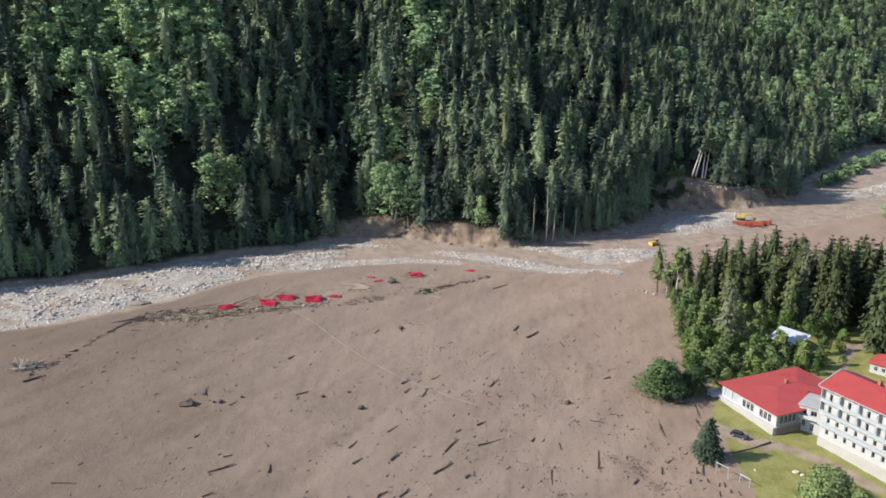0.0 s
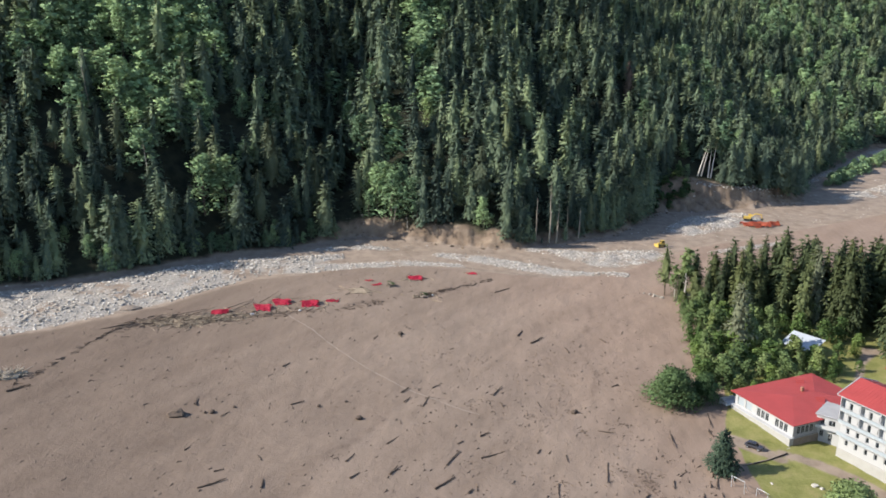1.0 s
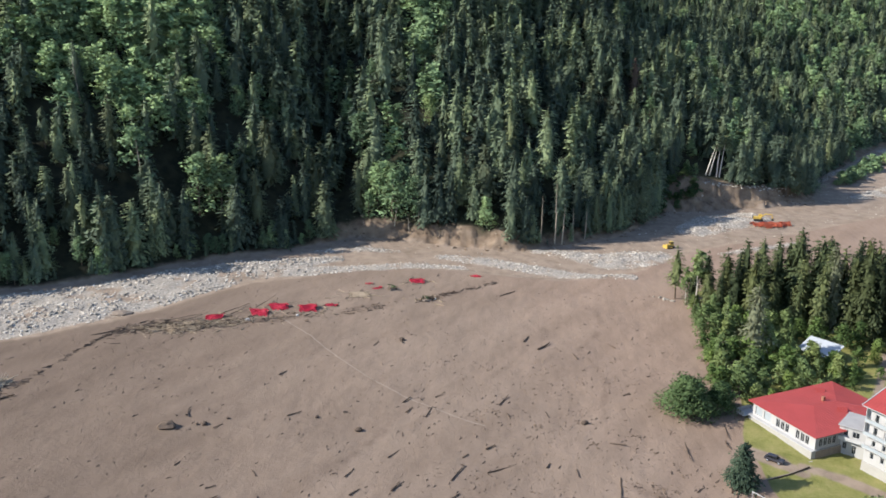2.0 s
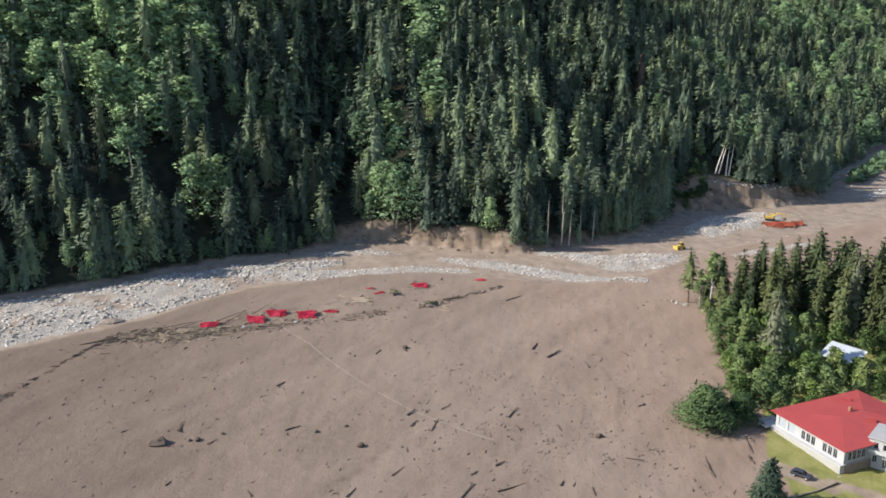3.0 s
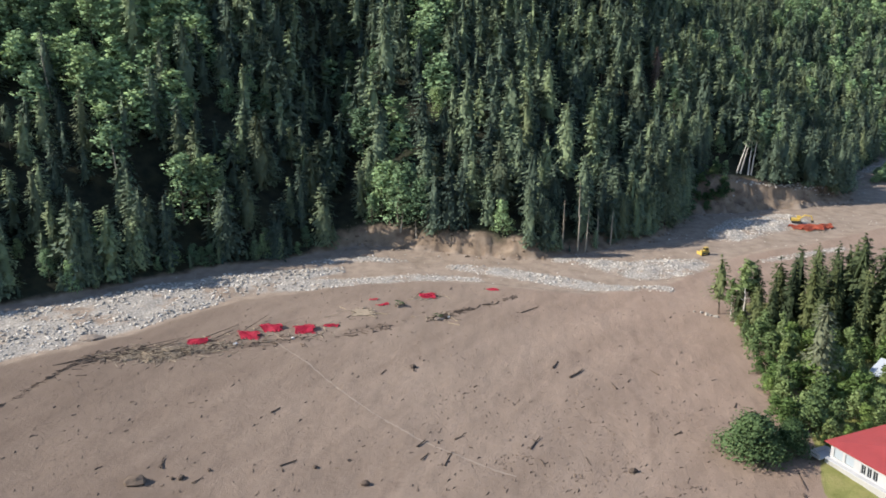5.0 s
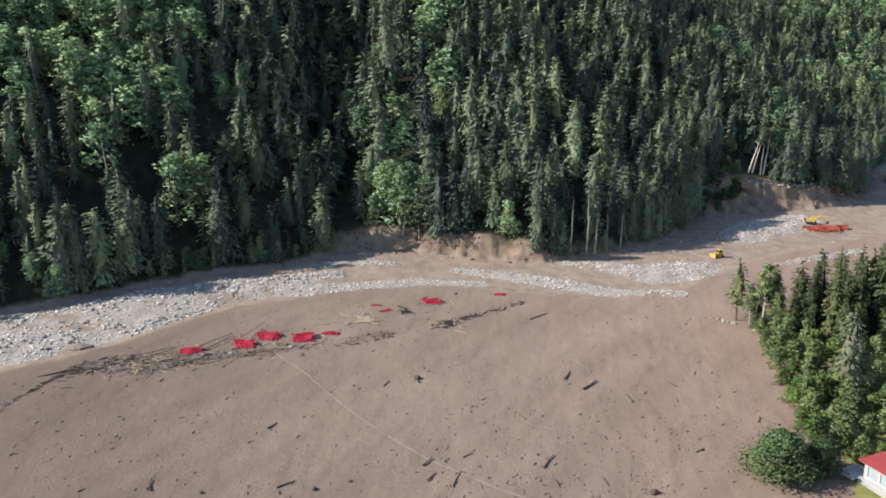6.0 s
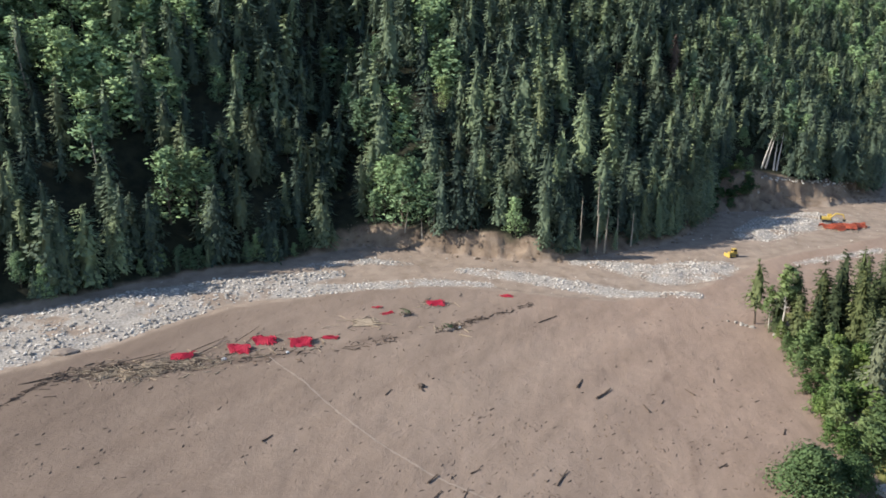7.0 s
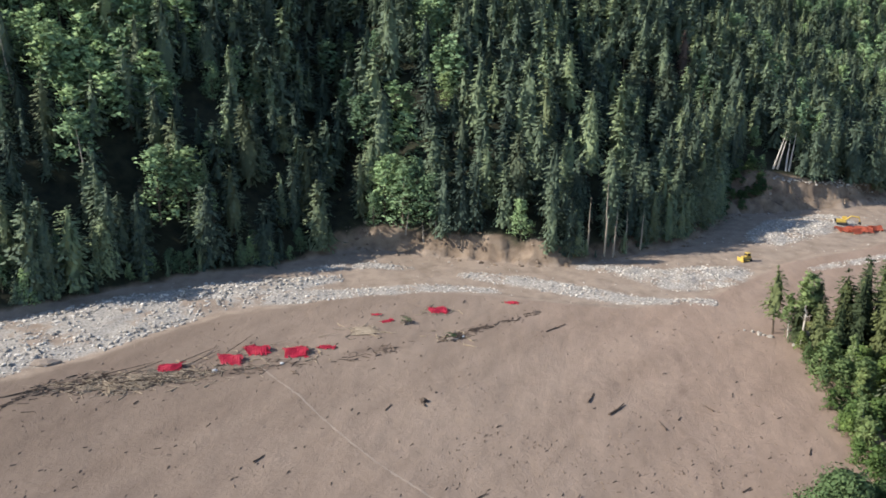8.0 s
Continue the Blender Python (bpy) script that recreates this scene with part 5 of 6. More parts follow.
for x, y, s in ((-63.7, 204, 0.8), (-65.3, 203.6, 0.5), (-27, 206.3, 0.9), (28.1, 216.7, 0.9), (-22, 260.7, 0.9), (-71.0, 269.8, 0.7), (-56.6, 275.1, 0.55), (-14.6, 296.4, 0.5), (-59, 207.5, 0.5), (-38, 211, 0.6)):
    b = new("boulder")
    part("rock", rock_bm(int(90 + x), s, (1, 0.8, 0.7)), frame_white if x in (-71.0, -56.6, -14.6) else dead_wood, b)
    b.matrix_basis = stand(None, x, y, x * 7, -s * 0.3)
    tagged(b, "white sack-like lump among the wreckage" if x in (-71.0, -56.6, -14.6) else "dark muddy stone lying on the mud", "rock", "stones on the mud")

# root plates and tangled crowns
for x, y, r_, n, mat in ((-122.5, 217.0, 4.8, 90, pale_bark), (-17.4, 295.6, 3.2, 40, dead_wood), (-95.5, 256.2, 1.8, 16, split_wood), (-29.7, 303.8, 2.2, 22, dead_wood)):
    t = new("root_plate")
    bm = bmesh.new()
    for k in range(n):
        a, e = random.uniform(0, math.tau), random.uniform(0.05, 1.1)
        ln = r_ * random.uniform(0.5, 1.15)
        o = Vector((random.uniform(-1, 1), random.uniform(-0.7, 0.7), 0.1)) * r_ * 0.35
        rod(bm, o, o + Vector((math.cos(a) * math.cos(e), math.sin(a) * math.cos(e) * 0.7, math.sin(e) * 0.6)) * ln, (0.22 if r_ > 4 else 0.12) * random.uniform(0.6, 1.6), 0.05, 5)
    part("roots", bm, mat, t)
    part("soil", rock_bm(int(50 + x), r_ * 0.55, (1, 0.7, 0.5), 3), pale_bark if r_ > 4 else slab_mat, t)
    for k in range(7 if r_ > 4 else 2):
        cl = part("clod", rock_bm(int(70 + x) + k, r_ * random.uniform(0.15, 0.3), (1, 0.8, 0.7)), pale_bark if r_ > 4 else slab_mat, t)
        cl.location = (random.uniform(-0.8, 0.8) * r_, random.uniform(-0.5, 0.5) * r_, 0.2)
    if mat == dead_wood:
        v, f, nrm = leafy_mesh(33, 1.6, 2.6, 9, 11, 0.2, 0.05)
        part("foliage", mesh_of("foliage", v, f, [dark_leaves], True, normals=nrm), dark_leaves, t, "dull green leaves still on the crown")
    t.matrix_basis = stand(None, x, y, 20)
    tagged(t, "tangled uprooted root plate resting on the mud", "tree wreck", "root plates")


# logs: a few kinds, then each laid on the mud
def log_mesh(seed, ln, r0, mat):
    r = random.Random(seed)
    bm = bmesh.new()
    p, rad, n = Vector((-ln / 2, 0, 0)), r0, 5
    for k in range(n):
        q = p + Vector((ln / n, r.uniform(-0.05, 0.05) * ln / n * 2, r.uniform(-0.02, 0.03) * ln / n))
        rod(bm, p, q + (q - p) * 0.04, rad, rad * 0.86, 7)
        p, rad = q, rad * 0.86
    for k in range(3):
        x = r.uniform(-0.3, 0.5) * ln
        rod(bm, (x, 0, 0), (x + 0.1 * ln, r.uniform(-0.09, 0.09) * ln, r0 * 1.6), r0 * 0.35, r0 * 0.1, 5)
    me = bpy.data.meshes.new("log")
    bm.to_mesh(me)
    bm.free()
    me.materials.append(mat)
    return me


LOGS = [log_mesh(i, 4.0, 0.135, dead_wood) for i in range(5)] + [log_mesh(9 + i, 4.0, 0.12, split_wood) for i in range(3)]


def lay(x, y, ln, turn, kind=0, thick=1.0, group="logs strewn on the mud", label="dark muddy broken log lying on the mud", lift=0.0):
    ob = new("log", LOGS[kind])
    ob.matrix_basis = Matrix.Translation((x, y, height(x, y) + 0.1 * thick + lift)) @ pose(0, 0, 0, random.uniform(-9, 9), random.uniform(-3, 3), turn)
    ob.scale = (ln / 4.0, thick * 0.9, thick * 0.9)
    return tagged(ob, label, "log", group)


random.seed(17)
STREWN = ((-56.7, 170.9, -51.8, 175.1, 2.1), (-55.1, 177.4, -53.2, 178.7, 1.3), (-43.2, 172.6, -43.7, 176, 1.8), (-45.2, 210.6, -42.2, 213.4, 1.6), (-88.7, 162.3, -84.1, 162.7, 1.2), (-64.5, 185.5, -63.7, 187.3, 1.3),
          (-54.7, 160.9, -52.8, 162.9, 1.5), (-61, 202.4, -59.5, 204.8, 1.1), (-118.5, 207.5, -114.5, 212, 3.0), (-112.5, 250.7, -104, 256.5, 1.8))
STREWN_EAST = ((51.5, 212.7, 50.8, 202, 1.5), (33.7, 192.2, 32.9, 183.7, 1.7), (4.1, 191.1, 10.2, 195.4, 1.6), (-3.7, 186.5, -1, 193.4, 1.6), (-5.7, 176.7, -1.5, 181.8, 2.0), (21.6, 182.2, 21.5, 175.9, 1.5),
               (63.4, 221.5, 62.4, 213.4, 1.2), (24.2, 194.6, 24.4, 191.2, 1.3), (58.4, 189.1, 57, 184.1, 1.6), (61.5, 211.9, 61.9, 208.7, 2.4), (3.7, 201.1, 5.8, 203, 2.0), (-16.1, 180.8, -14.6, 184.5, 2.0),
               (-12.6, 166.4, -10.8, 169.9, 2.0), (-17.2, 165.8, -15.3, 168, 1.8))
STREWN_FAR = ((-11.4, 214.3, -10, 220.1, 1.3), (6.8, 223.1, 9.2, 228.7, 1.5), (1.6, 175.7, 2.6, 177.5, 1.8), (-17.8, 221.4, -16.3, 224.5, 1.8), (-16.5, 215.9, -15.1, 219, 1.5), (18.2, 259.8, 21.9, 264.8, 2.6),
              (14.2, 264.7, 16, 269.2, 1.8), (48, 186.3, 47.5, 183.2, 1.5), (-18.5, 194.7, -16, 198.8, 1.2), (-26.8, 185.2, -25.3, 188.6, 1.3), (18.6, 221.4, 19.2, 218.2, 1.2), (40.4, 178.7, 41.7, 180.8, 1.8),
              (7, 303.2, 12.4, 308.8, 1.7), (17.4, 194.6, 18.2, 196.6, 1.6), (-1.6, 196.9, -0.4, 198.6, 1.7))
for x0, y0, x1, y1, th in (*STREWN, *STREWN_EAST, *STREWN_FAR):
    lay((x0 + x1) / 2, (y0 + y1) / 2, math.hypot(x1 - x0, y1 - y0), math.degrees(math.atan2(y1 - y0, x1 - x0)), random.randrange(5), th)
for x, y in ((57.4, 190), (57.9, 182), (60.2, 180.6), (61.4, 180.9), (62.2, 178.3), (64, 177.5), (56, 185.5), (59.5, 177), (53.5, 181)):
    lay(x, y, random.uniform(1.2, 2.4), random.uniform(60, 100), random.randrange(5), 1.3)
count = 0
while count < 96:
    x, y = random.uniform(-105, 66), random.uniform(140, 322)
    dens = 0.25 + 0.75 * min(1, max(0, (x + 40) / 80)) * min(1, max(0.15, (300 - y) / 90))
    if random.random() > dens or x > np.interp(y, [140, 200, 225, 250, 300, 322], [58, 56, 46, 60, 66, 62]):
        continue
    if seg_dist(np.array([x]), np.array([y]), NEAR)[0] > -6:
        continue
    big = random.random() ** 3
    lay(x, y, 0.8 + 3.2 * big, random.gauss(66, 30), random.randrange(5), 0.7 + 0.8 * big + 0.3 * random.random())
    count += 1

# poles thrown up against the wreckage, half lifted
for x0, y0, x1, y1, th, lift in ((-79.5, 271, -74, 281.7, 1.1, 0.5), (-77, 272.5, -72.8, 280, 0.8, 0.4), (-70.5, 277.5, -66.8, 289, 0.9, 0.9), (-98, 259, -90, 265, 1.0, 0.4), (-94.5, 262.5, -86.5, 270.4, 1.1, 0.5), (-90, 264, -84, 271.5, 0.9, 0.5),
                                 (-62, 277, -58.8, 273.2, 0.8, 0.4), (-92, 259.5, -82, 263.5, 1.2, 0.4), (-62.5, 283.5, -57.6, 287.6, 0.8, 0.4), (-52, 283.4, -47, 288, 0.7, 0.2), (-51, 291, -46.6, 293.4, 1.0, 0.2), (-48, 296, -41, 297.5, 0.9, 0.3)):
    pale = x0 > -63
    lay((x0 + x1) / 2, (y0 + y1) / 2, math.hypot(x1 - x0, y1 - y0), math.degrees(math.atan2(y1 - y0, x1 - x0)), 6 if pale else random.randrange(5), th, "driftwood along the edge of the flow",
        "pale splintered driftwood log in the wreckage line" if pale else "dark driftwood log in the wreckage line", lift)
# the long line of driftwood where the flow stopped
DRIFT = [(-119, 211), (-116, 219), (-112, 238), (-106.5, 255.5), (-98, 260), (-90, 260), (-83, 263), (-76, 267), (-63.5, 271.5), (-51, 276.5), (-39, 283), (-28, 288.5), (-17.5, 295.5), (-9, 303.5), (7, 318)]
for k in range(120):
    s = random.choices(range(len(DRIFT) - 1), weights=[2, 4, 6, 11, 18, 15, 9, 7, 5, 1, 1, 2, 7, 6])[0]
    (ax, ay), (bx_, by_) = DRIFT[s], DRIFT[s + 1]
    f, sp = (random.choice((0.15, 0.5, 0.85)) + random.gauss(0, 0.12)), 0.8 if s < 3 else 1.1 if s > 10 else 2.2
    x, y = ax + f * (bx_ - ax) + random.gauss(0, sp * 0.6), ay + f * (by_ - ay) + random.gauss(0, sp)
    a = math.degrees(math.atan2(by_ - ay, bx_ - ax)) + random.gauss(0, 24)
    pale = 3 <= s <= 8 and random.random() < (0.75 if 4 <= s <= 5 else 0.4)
    lay(x, y, random.uniform(1.5, 6.5) if s > 2 else random.uniform(2, 6), a, random.randrange(5, 8) if pale else random.randrange(5), random.uniform(0.4, 1.0) if s > 2 else random.uniform(0.35, 0.8), "driftwood along the edge of the flow",
        "pale splintered driftwood log in the wreckage line" if pale else "dark driftwood log in the wreckage line", random.uniform(0, 0.5) if s > 3 else 0)


def litter():
    """Clods, twigs and splinters too many to count."""
    r = np.random.default_rng(4)
    vs, fs, o = [], [], 0

    def bit(x, y, ln, w, h, a, flat):
        nonlocal o
        c, s = math.cos(a), math.sin(a)
        z = float(zs)
        for u, v, q in ((-ln, -w, -0.1), (ln, -w * 0.6, -0.1), (ln * 0.9, w, -0.1), (-ln * 0.8, w * 0.8, -0.1), (-ln * 0.5, -w * 0.4, h), (ln * 0.5, w * 0.2, h * flat)):
            vs.append((x + c * u - s * v, y + s * u + c * v, z + q))
        fs.extend([(o, o + 1, o + 4), (o + 1, o + 5, o + 4), (o + 1, o + 2, o + 5), (o + 2, o + 3, o + 5), (o + 3, o + 4, o + 5), (o + 3, o, o + 4)])
        o += 6
    xs, ys = np.append(r.uniform(-135, 66, 11000), r.uniform(-15, 62, 6000)), np.append(r.uniform(130, 325, 11000), r.uniform(150, 250, 6000))
    ok = (seg_dist(xs, ys, NEAR) < -3) & (xs < np.interp(ys, [130, 200, 225, 250, 325], [60, 58, 48, 62, 66])) & (waves(xs, ys, 31, 26, 3) + r.normal(size=17000) * 0.9 > 0.2)
    xs, ys = xs[ok], ys[ok]
    zz = land(xs, ys)
    for x, y, zs in zip(xs, ys, zz):
        k = r.uniform() ** 3
        bit(x, y, 0.13 + 0.66 * k, 0.06 + 0.09 * k, 0.05 + 0.13 * k, r.normal(1.25, 0.55), r.uniform(0.5, 1.2))
    # broken heaps of clods and roots
    for cx, cy, sp, many in ((36.8, 189, 1.4, 26), (41, 189.5, 1.2, 22), (42, 185, 1.6, 50), (45.2, 178, 1.5, 40), (45.2, 188.7, 0.8, 14), (48.3, 195.2, 0.7, 12), (27.8, 217.2, 0.8, 18), (16.8, 213, 1.0, 16),
                             (29.4, 207.1, 1.0, 16), (39.2, 211.9, 1.2, 18), (22.7, 182.3, 0.7, 10), (23.1, 172.1, 1.0, 20), (5.6, 219.5, 1.0, 14), (0.6, 216.6, 1.6, 22), (-33.3, 286.7, 1.6, 40)):
        for _ in range(many):
            x, y = cx + r.normal() * sp, cy + r.normal() * sp
            zs = height(x, y)
            bit(x, y, r.uniform(0.15, 0.6), r.uniform(0.1, 0.28), r.uniform(0.08, 0.24), r.uniform(0, 6.3), r.uniform(0.5, 1.2))
    n = 1000
    seg = r.choice(len(DRIFT) - 1, n, p=np.array([2, 4, 8, 14, 18, 15, 10, 7, 4, 1.5, 1.5, 1, 6, 5]) / 97)
    f = r.uniform(size=n)
    P = np.array(DRIFT, float)
    sp = np.where(seg < 3, 0.7, np.where(seg > 10, 1.0, 2.2))
    xs = P[seg, 0] + f * (P[seg + 1, 0] - P[seg, 0]) + r.normal(size=n) * sp * 0.5
    ys = P[seg, 1] + f * (P[seg + 1, 1] - P[seg, 1]) + r.normal(size=n) * sp
    zz = land(xs, ys)
    for x, y, zs in zip(xs, ys, zz):
        bit(x, y, 0.25 + 1.7 * r.uniform() ** 2, r.uniform(0.03, 0.11), r.uniform(0.06, 0.28), r.normal(0.35, 0.5), r.uniform(0.5, 1.2))
    ob = new("litter", mesh_of("litter", vs, fs, [litter_mat]))
    return tagged(ob, "dark clods, twigs and splinters scattered over the mud", "debris", kind="stuff")


litter()


def trail(pts, wide, mat, name, label):
    """A narrow trodden or driven line that follows the mud."""
    vs = []
    for (ax, ay), (bx_, by_) in zip(pts[:-1], pts[1:]):
        n = 9
        for i in range(n):
            f = i / n
            x, y = ax + f * (bx_ - ax), ay + f * (by_ - ay)
            nx, ny = -(by_ - ay), bx_ - ax
            q = math.hypot(nx, ny)
            w = wide * random.uniform(0.6, 1.4)
            j = random.uniform(-0.12, 0.12)
            for s in (-1, 1):
                X, Y = x + nx / q * (s * w + j), y + ny / q * (s * w + j)
                vs.append((X, Y, height(X, Y) + 0.06))
    fs = [(2 * i, 2 * i + 1, 2 * i + 3, 2 * i + 2) for i in range(len(vs) // 2 - 1)]
    return tagged(new(name, mesh_of(name, vs, fs, [mat])), label, "path", kind="structure")


trail([(-61, 272.8), (-55, 266), (-49.2, 259.8), (-42, 250.5), (-35.4, 242), (-29.5, 235.5), (-23.7, 230), (-17, 224.5), (-9.8, 219.3), (-3, 215), (4.4, 211.3)],
      0.24, trail_mat, "footpath", "faint pale trodden trail across the mud")


# ---------------------------------------------------------------- machines
def excavator(x, y, turn):
    e = new("excavator")
    e.matrix_basis = stand(None, x, y, turn)
    for s in (-1, 1):
        tr = part("track", box(bmesh.new(), -2.1, 2.1, s * 1.2 - 0.3, s * 1.2 + 0.3, 0.0, 0.85, 0.25), rubber, e)
        for k in range(5):
            part("roller", rod(bmesh.new(), (-1.5 + k * 0.75, s * 1.2 - 0.33, 0.35), (-1.5 + k * 0.75, s * 1.2 + 0.33, 0.35), 0.22, 0.22, 10), dark_metal, tr)
    part("undercarriage", box(bmesh.new(), -1.2, 1.2, -0.95, 0.95, 0.45, 0.95, 0.05), dark_metal, e)
    body = part("body", box(bmesh.new(), -2.3, 1.2, -1.3, 1.3, 1.0, 1.95, 0.12), machine_yellow, e)
    part("counterweight", box(bmesh.new(), -2.75, -2.25, -1.25, 1.25, 1.05, 2.1, 0.15), dark_metal, body)
    cab = part("cab", box(bmesh.new(), 0.0, 1.5, 0.35, 1.35, 1.95, 3.0, 0.08), machine_yellow, e)
    part("side_window", box(bmesh.new(), 0.15, 1.35, 1.345, 1.37, 2.2, 2.85), glass_dark, cab)
    part("windscreen", box(bmesh.new(), 1.49, 1.515, 0.45, 1.25, 2.15, 2.85), glass_dark, cab)
    boom = part("boom", rod(rod(bmesh.new(), (0.9, -0.2, 1.7), (3.0, -0.2, 3.5), 0.32, 0.3, 6), (3.0, -0.2, 3.5), (5.8, -0.2, 3.2), 0.3, 0.24, 6), machine_yellow, e)
    part("piston", rod(bmesh.new(), (1.3, -0.2, 1.3), (2.8, -0.2, 3.1), 0.1), zinc, boom)
    part("stick", rod(bmesh.new(), (5.7, -0.2, 3.4), (6.3, -0.2, 1.3), 0.22, 0.18, 6), machine_yellow, e)
    part("bucket", box(bmesh.new(), 5.7, 6.8, -0.75, 0.35, 0.45, 1.45, 0.2), dark_metal, e)
    return tagged(e, "yellow tracked excavator working on the gravel bank", "excavator")


def loader(x, y, turn):
    e = new("bulldozer")
    e.matrix_basis = stand(None, x, y, turn)
    for s in (-1, 1):
        part("track", box(bmesh.new(), -1.6, 1.6, s * 0.95 - 0.28, s * 0.95 + 0.28, 0.0, 0.95, 0.28), rubber, e)
    part("body", box(bmesh.new(), -1.5, 1.8, -0.7, 0.7, 0.6, 1.7, 0.12), machine_yellow, e)
    cab = part("cab", box(bmesh.new(), -1.1, 0.4, -0.72, 0.72, 1.7, 2.85, 0.08), machine_yellow, e)
    for s in (-1, 1):
        part("side_window", box(bmesh.new(), -0.95, 0.25, s * 0.73 - 0.01, s * 0.73 + 0.01, 1.95, 2.65), glass_dark, cab)
    part("windscreen", box(bmesh.new(), 0.395, 0.42, -0.6, 0.6, 1.95, 2.65), glass_dark, cab)
    part("blade", box(bmesh.new(), 2.2, 2.45, -1.7, 1.7, 0.1, 1.3, 0.06), machine_yellow, e)
    for s in (-1, 1):
        part("push_arm", rod(bmesh.new(), (-0.4, s * 1.3, 0.5), (2.25, s * 1.3, 0.5), 0.11), machine_yellow, e)
    part("exhaust", rod(bmesh.new(), (1.1, 0.3, 1.6), (1.1, 0.3, 2.5), 0.06), dark_metal, e)
    return tagged(e, "small yellow bulldozer standing on the silt", "bulldozer")


excavator(128.2, 425.5, -12)
loader(78.0, 374.5, 200)


# ---------------------------------------------------------------- river stones
def stones():
    r = np.random.default_rng(8)
    kinds = []
    for k in range(7):
        bm = rock_bm(30 + k, 1.0, (1, 0.8, 0.62), 1)
        bm.verts.index_update()
        bmesh.ops.triangulate(bm, faces=bm.faces[:])
        kinds.append((np.array([v.co for v in bm.verts]), np.array([[v.index for v in f.verts] for f in bm.faces])))
        bm.free()
    n = 300000
    xs, ys = r.uniform(-215, 300, n), r.uniform(190, 560, n)
    b = bar_dist(xs, ys)
    coarse = waves(xs, ys, 41, 24, 3)
    ok = (b > -0.6) & (r.uniform(size=n) < np.where(xs < -50, 0.66 + 0.5 * coarse, 0.95 + 0.25 * coarse)) & (seg_dist(xs, ys, FOOT) < -1)
    far = (seg_dist(xs, ys, NEAR) > 1) & (seg_dist(xs, ys, FOOT) < 0.5) & (r.uniform(size=n) < 0.02)
    ok |= far
    xs, ys, coarse = xs[ok], ys[ok], coarse[ok]
    zz = land(xs, ys)
    size = 0.16 + 0.62 * r.uniform(size=len(xs)) ** 3 * (1 + 0.5 * coarse) * np.where(xs > -50, 0.6, 1.0)
    order = np.argsort(-size * np.where((xs < -60), 1.0, 0.5))
    big = order[:300]
    bar = new("gravel_bar")
    tagged(bar, "pale grey boulders and cobbles of the river's gravel bars", "river stones", kind="structure")
    meshes = [mesh_of("boulder", v, f, [stone_mat]) for v, f in kinds]
    for i in big:
        ob = new("boulder", meshes[int(r.integers(7))])
        ob.parent = bar
        s = float(size[i])
        ob.matrix_basis = Matrix.Translation((xs[i], ys[i], zz[i] + 0.15 * s)) @ pose(0, 0, 0, r.uniform(-20, 20), r.uniform(-20, 20), r.uniform(0, 360))
        ob.scale = (s, s * float(r.uniform(0.7, 1.1)), s * float(r.uniform(0.6, 1.1)))
    vs, fs, o = [], [], 0
    for i in order[300:]:
        v, f = kinds[int(r.integers(7))]
        a, s = r.uniform(0, math.tau), size[i]
        c, q = math.cos(a) * s, math.sin(a) * s
        vs.append(np.stack([v[:, 0] * c - v[:, 1] * q + xs[i], v[:, 0] * q + v[:, 1] * c + ys[i], v[:, 2] * s * r.uniform(0.6, 1.1) + zz[i] + 0.1 * s], 1))
        fs.append(f + o)
        o += len(v)
    st = new("river_stones", mesh_of("river_stones", np.vstack(vs), np.vstack(fs), [stone_far]))
    tagged(st, "countless pale grey cobbles covering the gravel bars", "river stones", kind="stuff")


stones()


def bank_clods():
    r = np.random.default_rng(71)
    n = 9000
    xs, ys = r.uniform(-56, 170, n), r.uniform(352, 475, n)
    d = seg_dist(xs, ys, FOOT)
    lim = np.interp(xs, [-56, 15, 20, 70, 84, 130, 170], [6, 6, 3, 3, 18, 9, 6])
    ok = (d > -3.5) & (d < lim) & (r.uniform(size=n) < 0.75 + 0.4 * waves(xs, ys, 72, 9, 2))
    xs, ys = xs[ok], ys[ok]
    zz = land(xs, ys)
    kinds = []
    for k in range(5):
        bm = rock_bm(130 + k, 1.0, (1, 0.75, 0.6), 1)
        bm.verts.index_update()
        kinds.append((np.array([v.co for v in bm.verts]), np.array([[v.index for v in f.verts] for f in bm.faces])))
        bm.free()
    vs, fs, o = [], [], 0
    for x, y, z in zip(xs, ys, zz):
        v, f = kinds[int(r.integers(5))]
        a, q = r.uniform(0, math.tau), 0.2 + 0.8 * r.uniform() ** 4
        c, e = math.cos(a) * q, math.sin(a) * q
        vs.append(np.stack([v[:, 0] * c - v[:, 1] * e + x, v[:, 0] * e + v[:, 1] * c + y, v[:, 2] * q + z], 1))
        fs.append(f + o)
        o += len(v)
    ob = new("earth_clods", mesh_of("earth_clods", np.vstack(vs), np.vstack(fs), [clod_mat]))
    return tagged(ob, "brown earth clods and stones on the eroded bank", "earth", kind="stuff")


bank_clods()


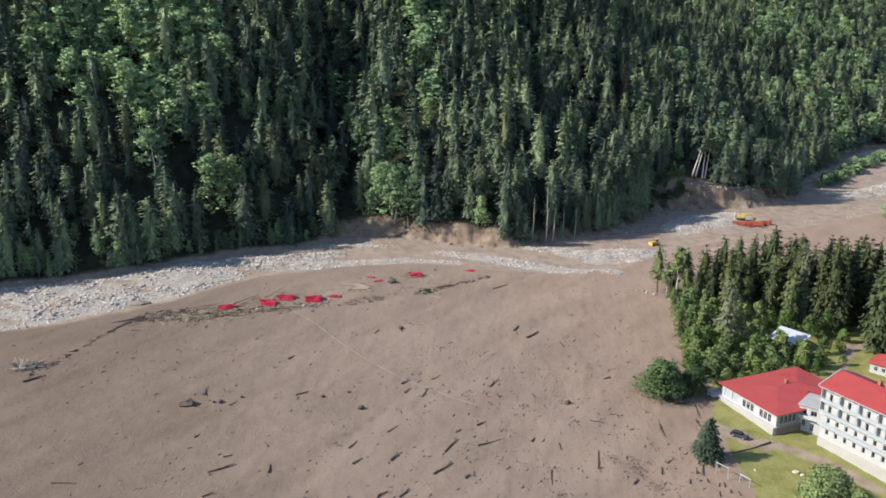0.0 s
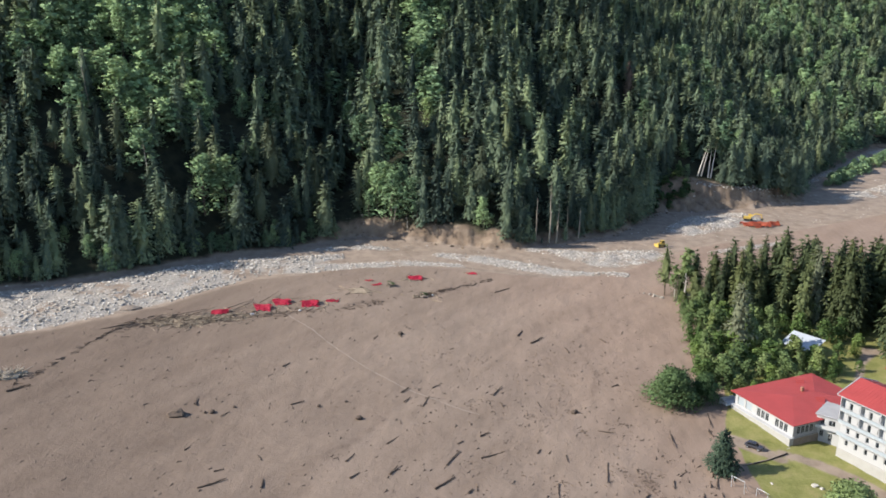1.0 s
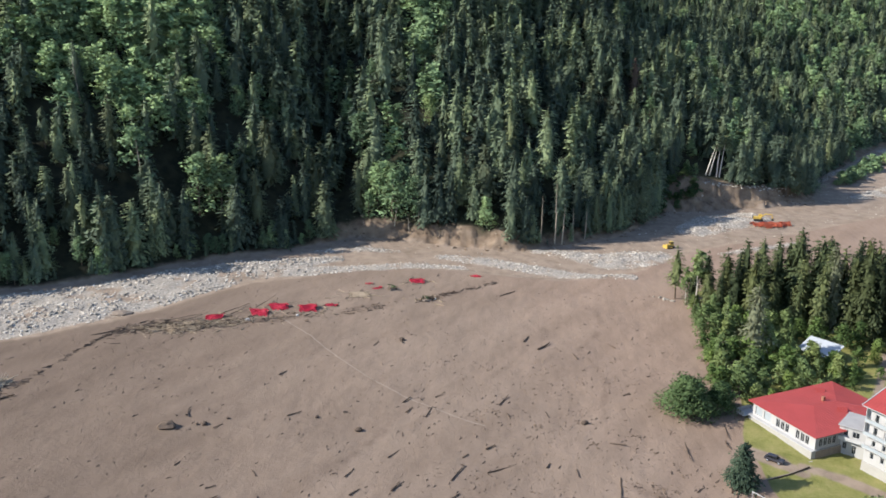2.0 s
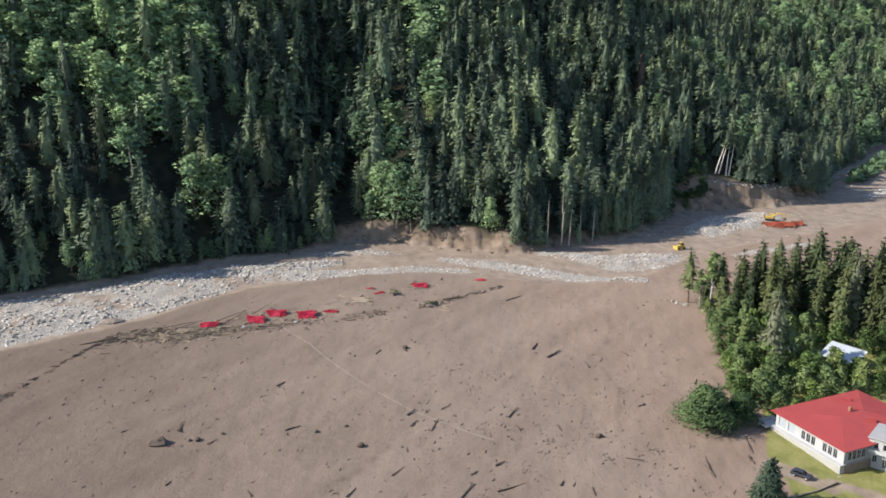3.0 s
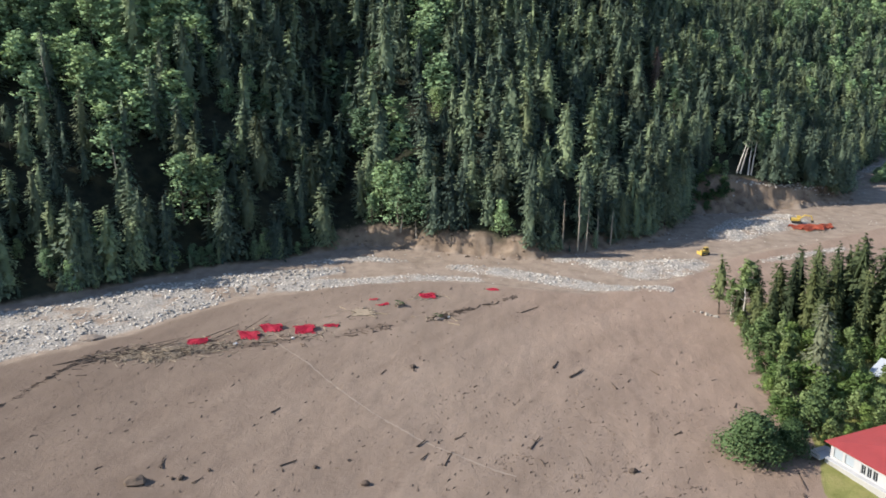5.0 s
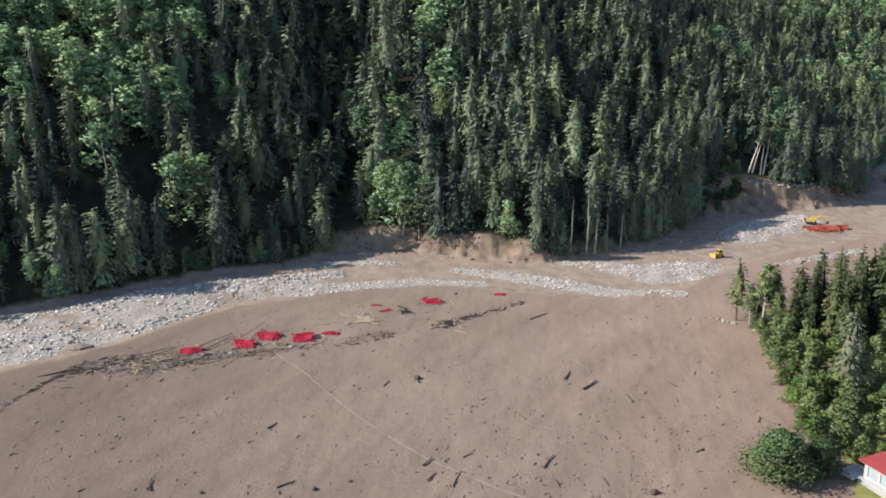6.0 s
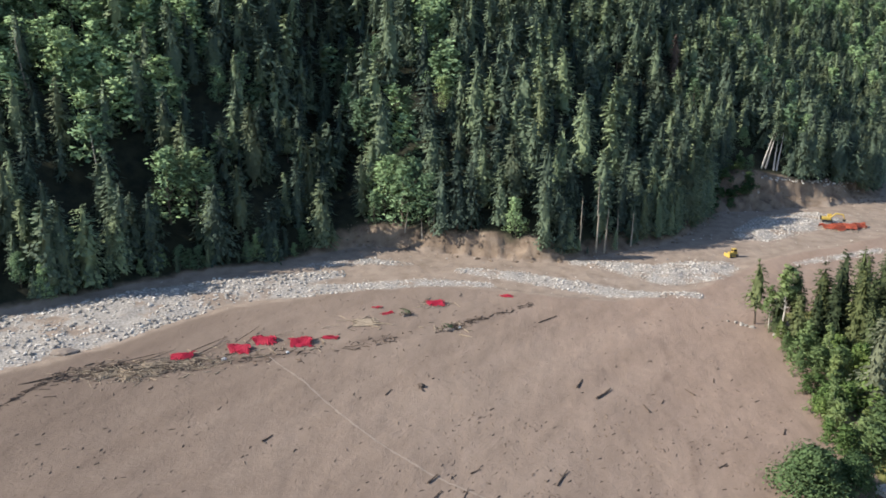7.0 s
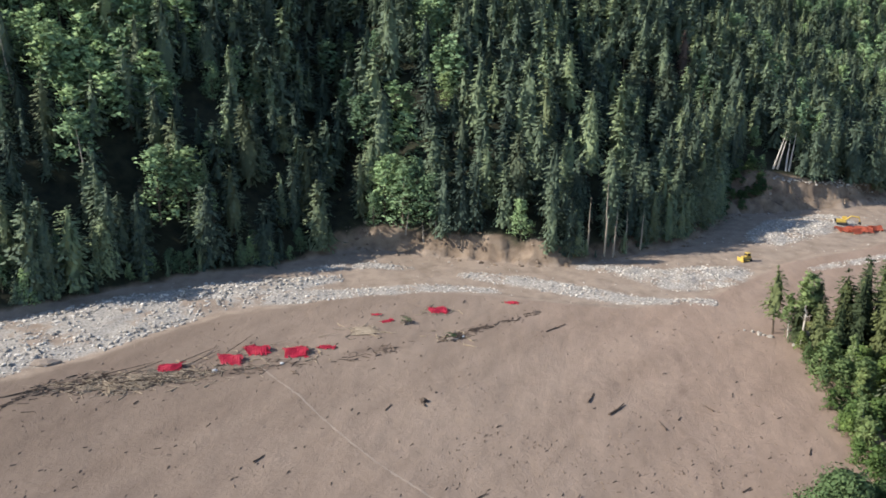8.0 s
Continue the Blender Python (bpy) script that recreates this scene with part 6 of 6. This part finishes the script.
def cobble_layer():
    """Pale river cobbles laid bare just under the turf of the cut bank."""
    r = np.random.default_rng(73)
    n = 2600
    xs, ys = r.uniform(106, 160, n), r.uniform(436, 482, n)
    d = seg_dist(xs, ys, FOOT)
    lim = np.interp(xs, [106, 120, 150, 160], [9.5, 7, 5.5, 5])
    ok = np.abs(d - lim + 1.2 * waves(xs, ys, 74, 14, 2)) < 0.9 + 0.6 * r.uniform(size=n)
    xs, ys = xs[ok], ys[ok]
    zz = land(xs, ys)
    bm = rock_bm(140, 1.0, (1, 0.8, 0.65), 1)
    bm.verts.index_update()
    v, f = np.array([q.co for q in bm.verts]), np.array([[q.index for q in p.verts] for p in bm.faces])
    bm.free()
    vs, fs = [], []
    for k, (x, y, z) in enumerate(zip(xs, ys, zz)):
        a, q = r.uniform(0, math.tau), 0.25 + 0.6 * r.uniform() ** 3
        c, e = math.cos(a) * q, math.sin(a) * q
        vs.append(np.stack([v[:, 0] * c - v[:, 1] * e + x, v[:, 0] * e + v[:, 1] * c + y, v[:, 2] * q + z + 0.1], 1))
        fs.append(f + k * len(v))
    ob = new("cobble_layer", mesh_of("cobble_layer", np.vstack(vs), np.vstack(fs), [stone_far]))
    return tagged(ob, "pale cobbles laid bare along the top of the cut bank", "river stones", kind="stuff")


cobble_layer()
random.seed(23)
for k in range(26):
    x = random.uniform(-50, 12) if k < 16 else random.uniform(88, 150)
    y = float(np.interp(x, FOOT[:, 0], FOOT[:, 1])) + random.uniform(1, 6 if k < 16 else 12)
    lay(x, y, random.uniform(2, 5.5), random.uniform(-110, -50), random.choice((0, 1, 5, 6)), random.uniform(0.7, 1.2), "roots and logs on the bank", "pale root or log hanging on the eroded bank")
for k in range(14):
    b = new("boulder")
    q = random.uniform(0.3, 0.8)
    part("rock", rock_bm(300 + k, q, (1, 0.8, 0.6)), stone_mat, b)
    x = 64 + random.gauss(0, 1.6) if k < 10 else 68 + k * 0.35
    b.matrix_basis = stand(None, x, 312.5 - 0.9 * (x - 62) + random.gauss(0, 1.4 if k < 10 else 0.4), k * 40, -q * 0.2)
    tagged(b, "pale stone at the corner of the small wood", "rock", "pale stones by the wood")


def splinters():
    r = np.random.default_rng(88)
    spots = ((-84, 264, 6), (-95, 257.5, 5), (-88, 262, 4), (-70, 274, 6), (-64, 280, 5), (-54, 281, 6), (-40, 296, 5), (-22, 313, 4), (-90, 260, 6), (-77, 266, 6), (-17, 296, 4), (130, 417, 6))
    vs, fs, o = [], [], 0
    for cx, cy, sp in spots:
        for k in range(95 if -100 < cx < -76 else 34):
            x, y = cx + r.normal() * sp * 0.7, cy + r.normal() * sp * 0.45
            z, a = height(x, y), r.normal(0.4, 0.8)
            ln, w, t = 0.2 + 1.9 * r.uniform() ** 2, r.uniform(0.03, 0.1), r.uniform(0.06, 0.35)
            c, q = math.cos(a), math.sin(a)
            for u, v, e in ((-ln, -w, 0), (ln, -w, 0), (ln, w, 0), (-ln, w, 0), (-ln, -w, t), (ln, -w, t * 0.5), (ln, w, t * 0.5), (-ln, w, t)):
                vs.append((x + c * u - q * v, y + q * u + c * v, z + e))
            fs += [(o, o + 1, o + 5, o + 4), (o + 1, o + 2, o + 6, o + 5), (o + 2, o + 3, o + 7, o + 6), (o + 3, o, o + 4, o + 7), (o + 4, o + 5, o + 6, o + 7)]
            o += 8
    ob = new("splinters", mesh_of("splinters", vs, fs, [split_wood]))
    return tagged(ob, "pale broken boards and splinters among the wreckage", "debris", kind="stuff")


splinters()
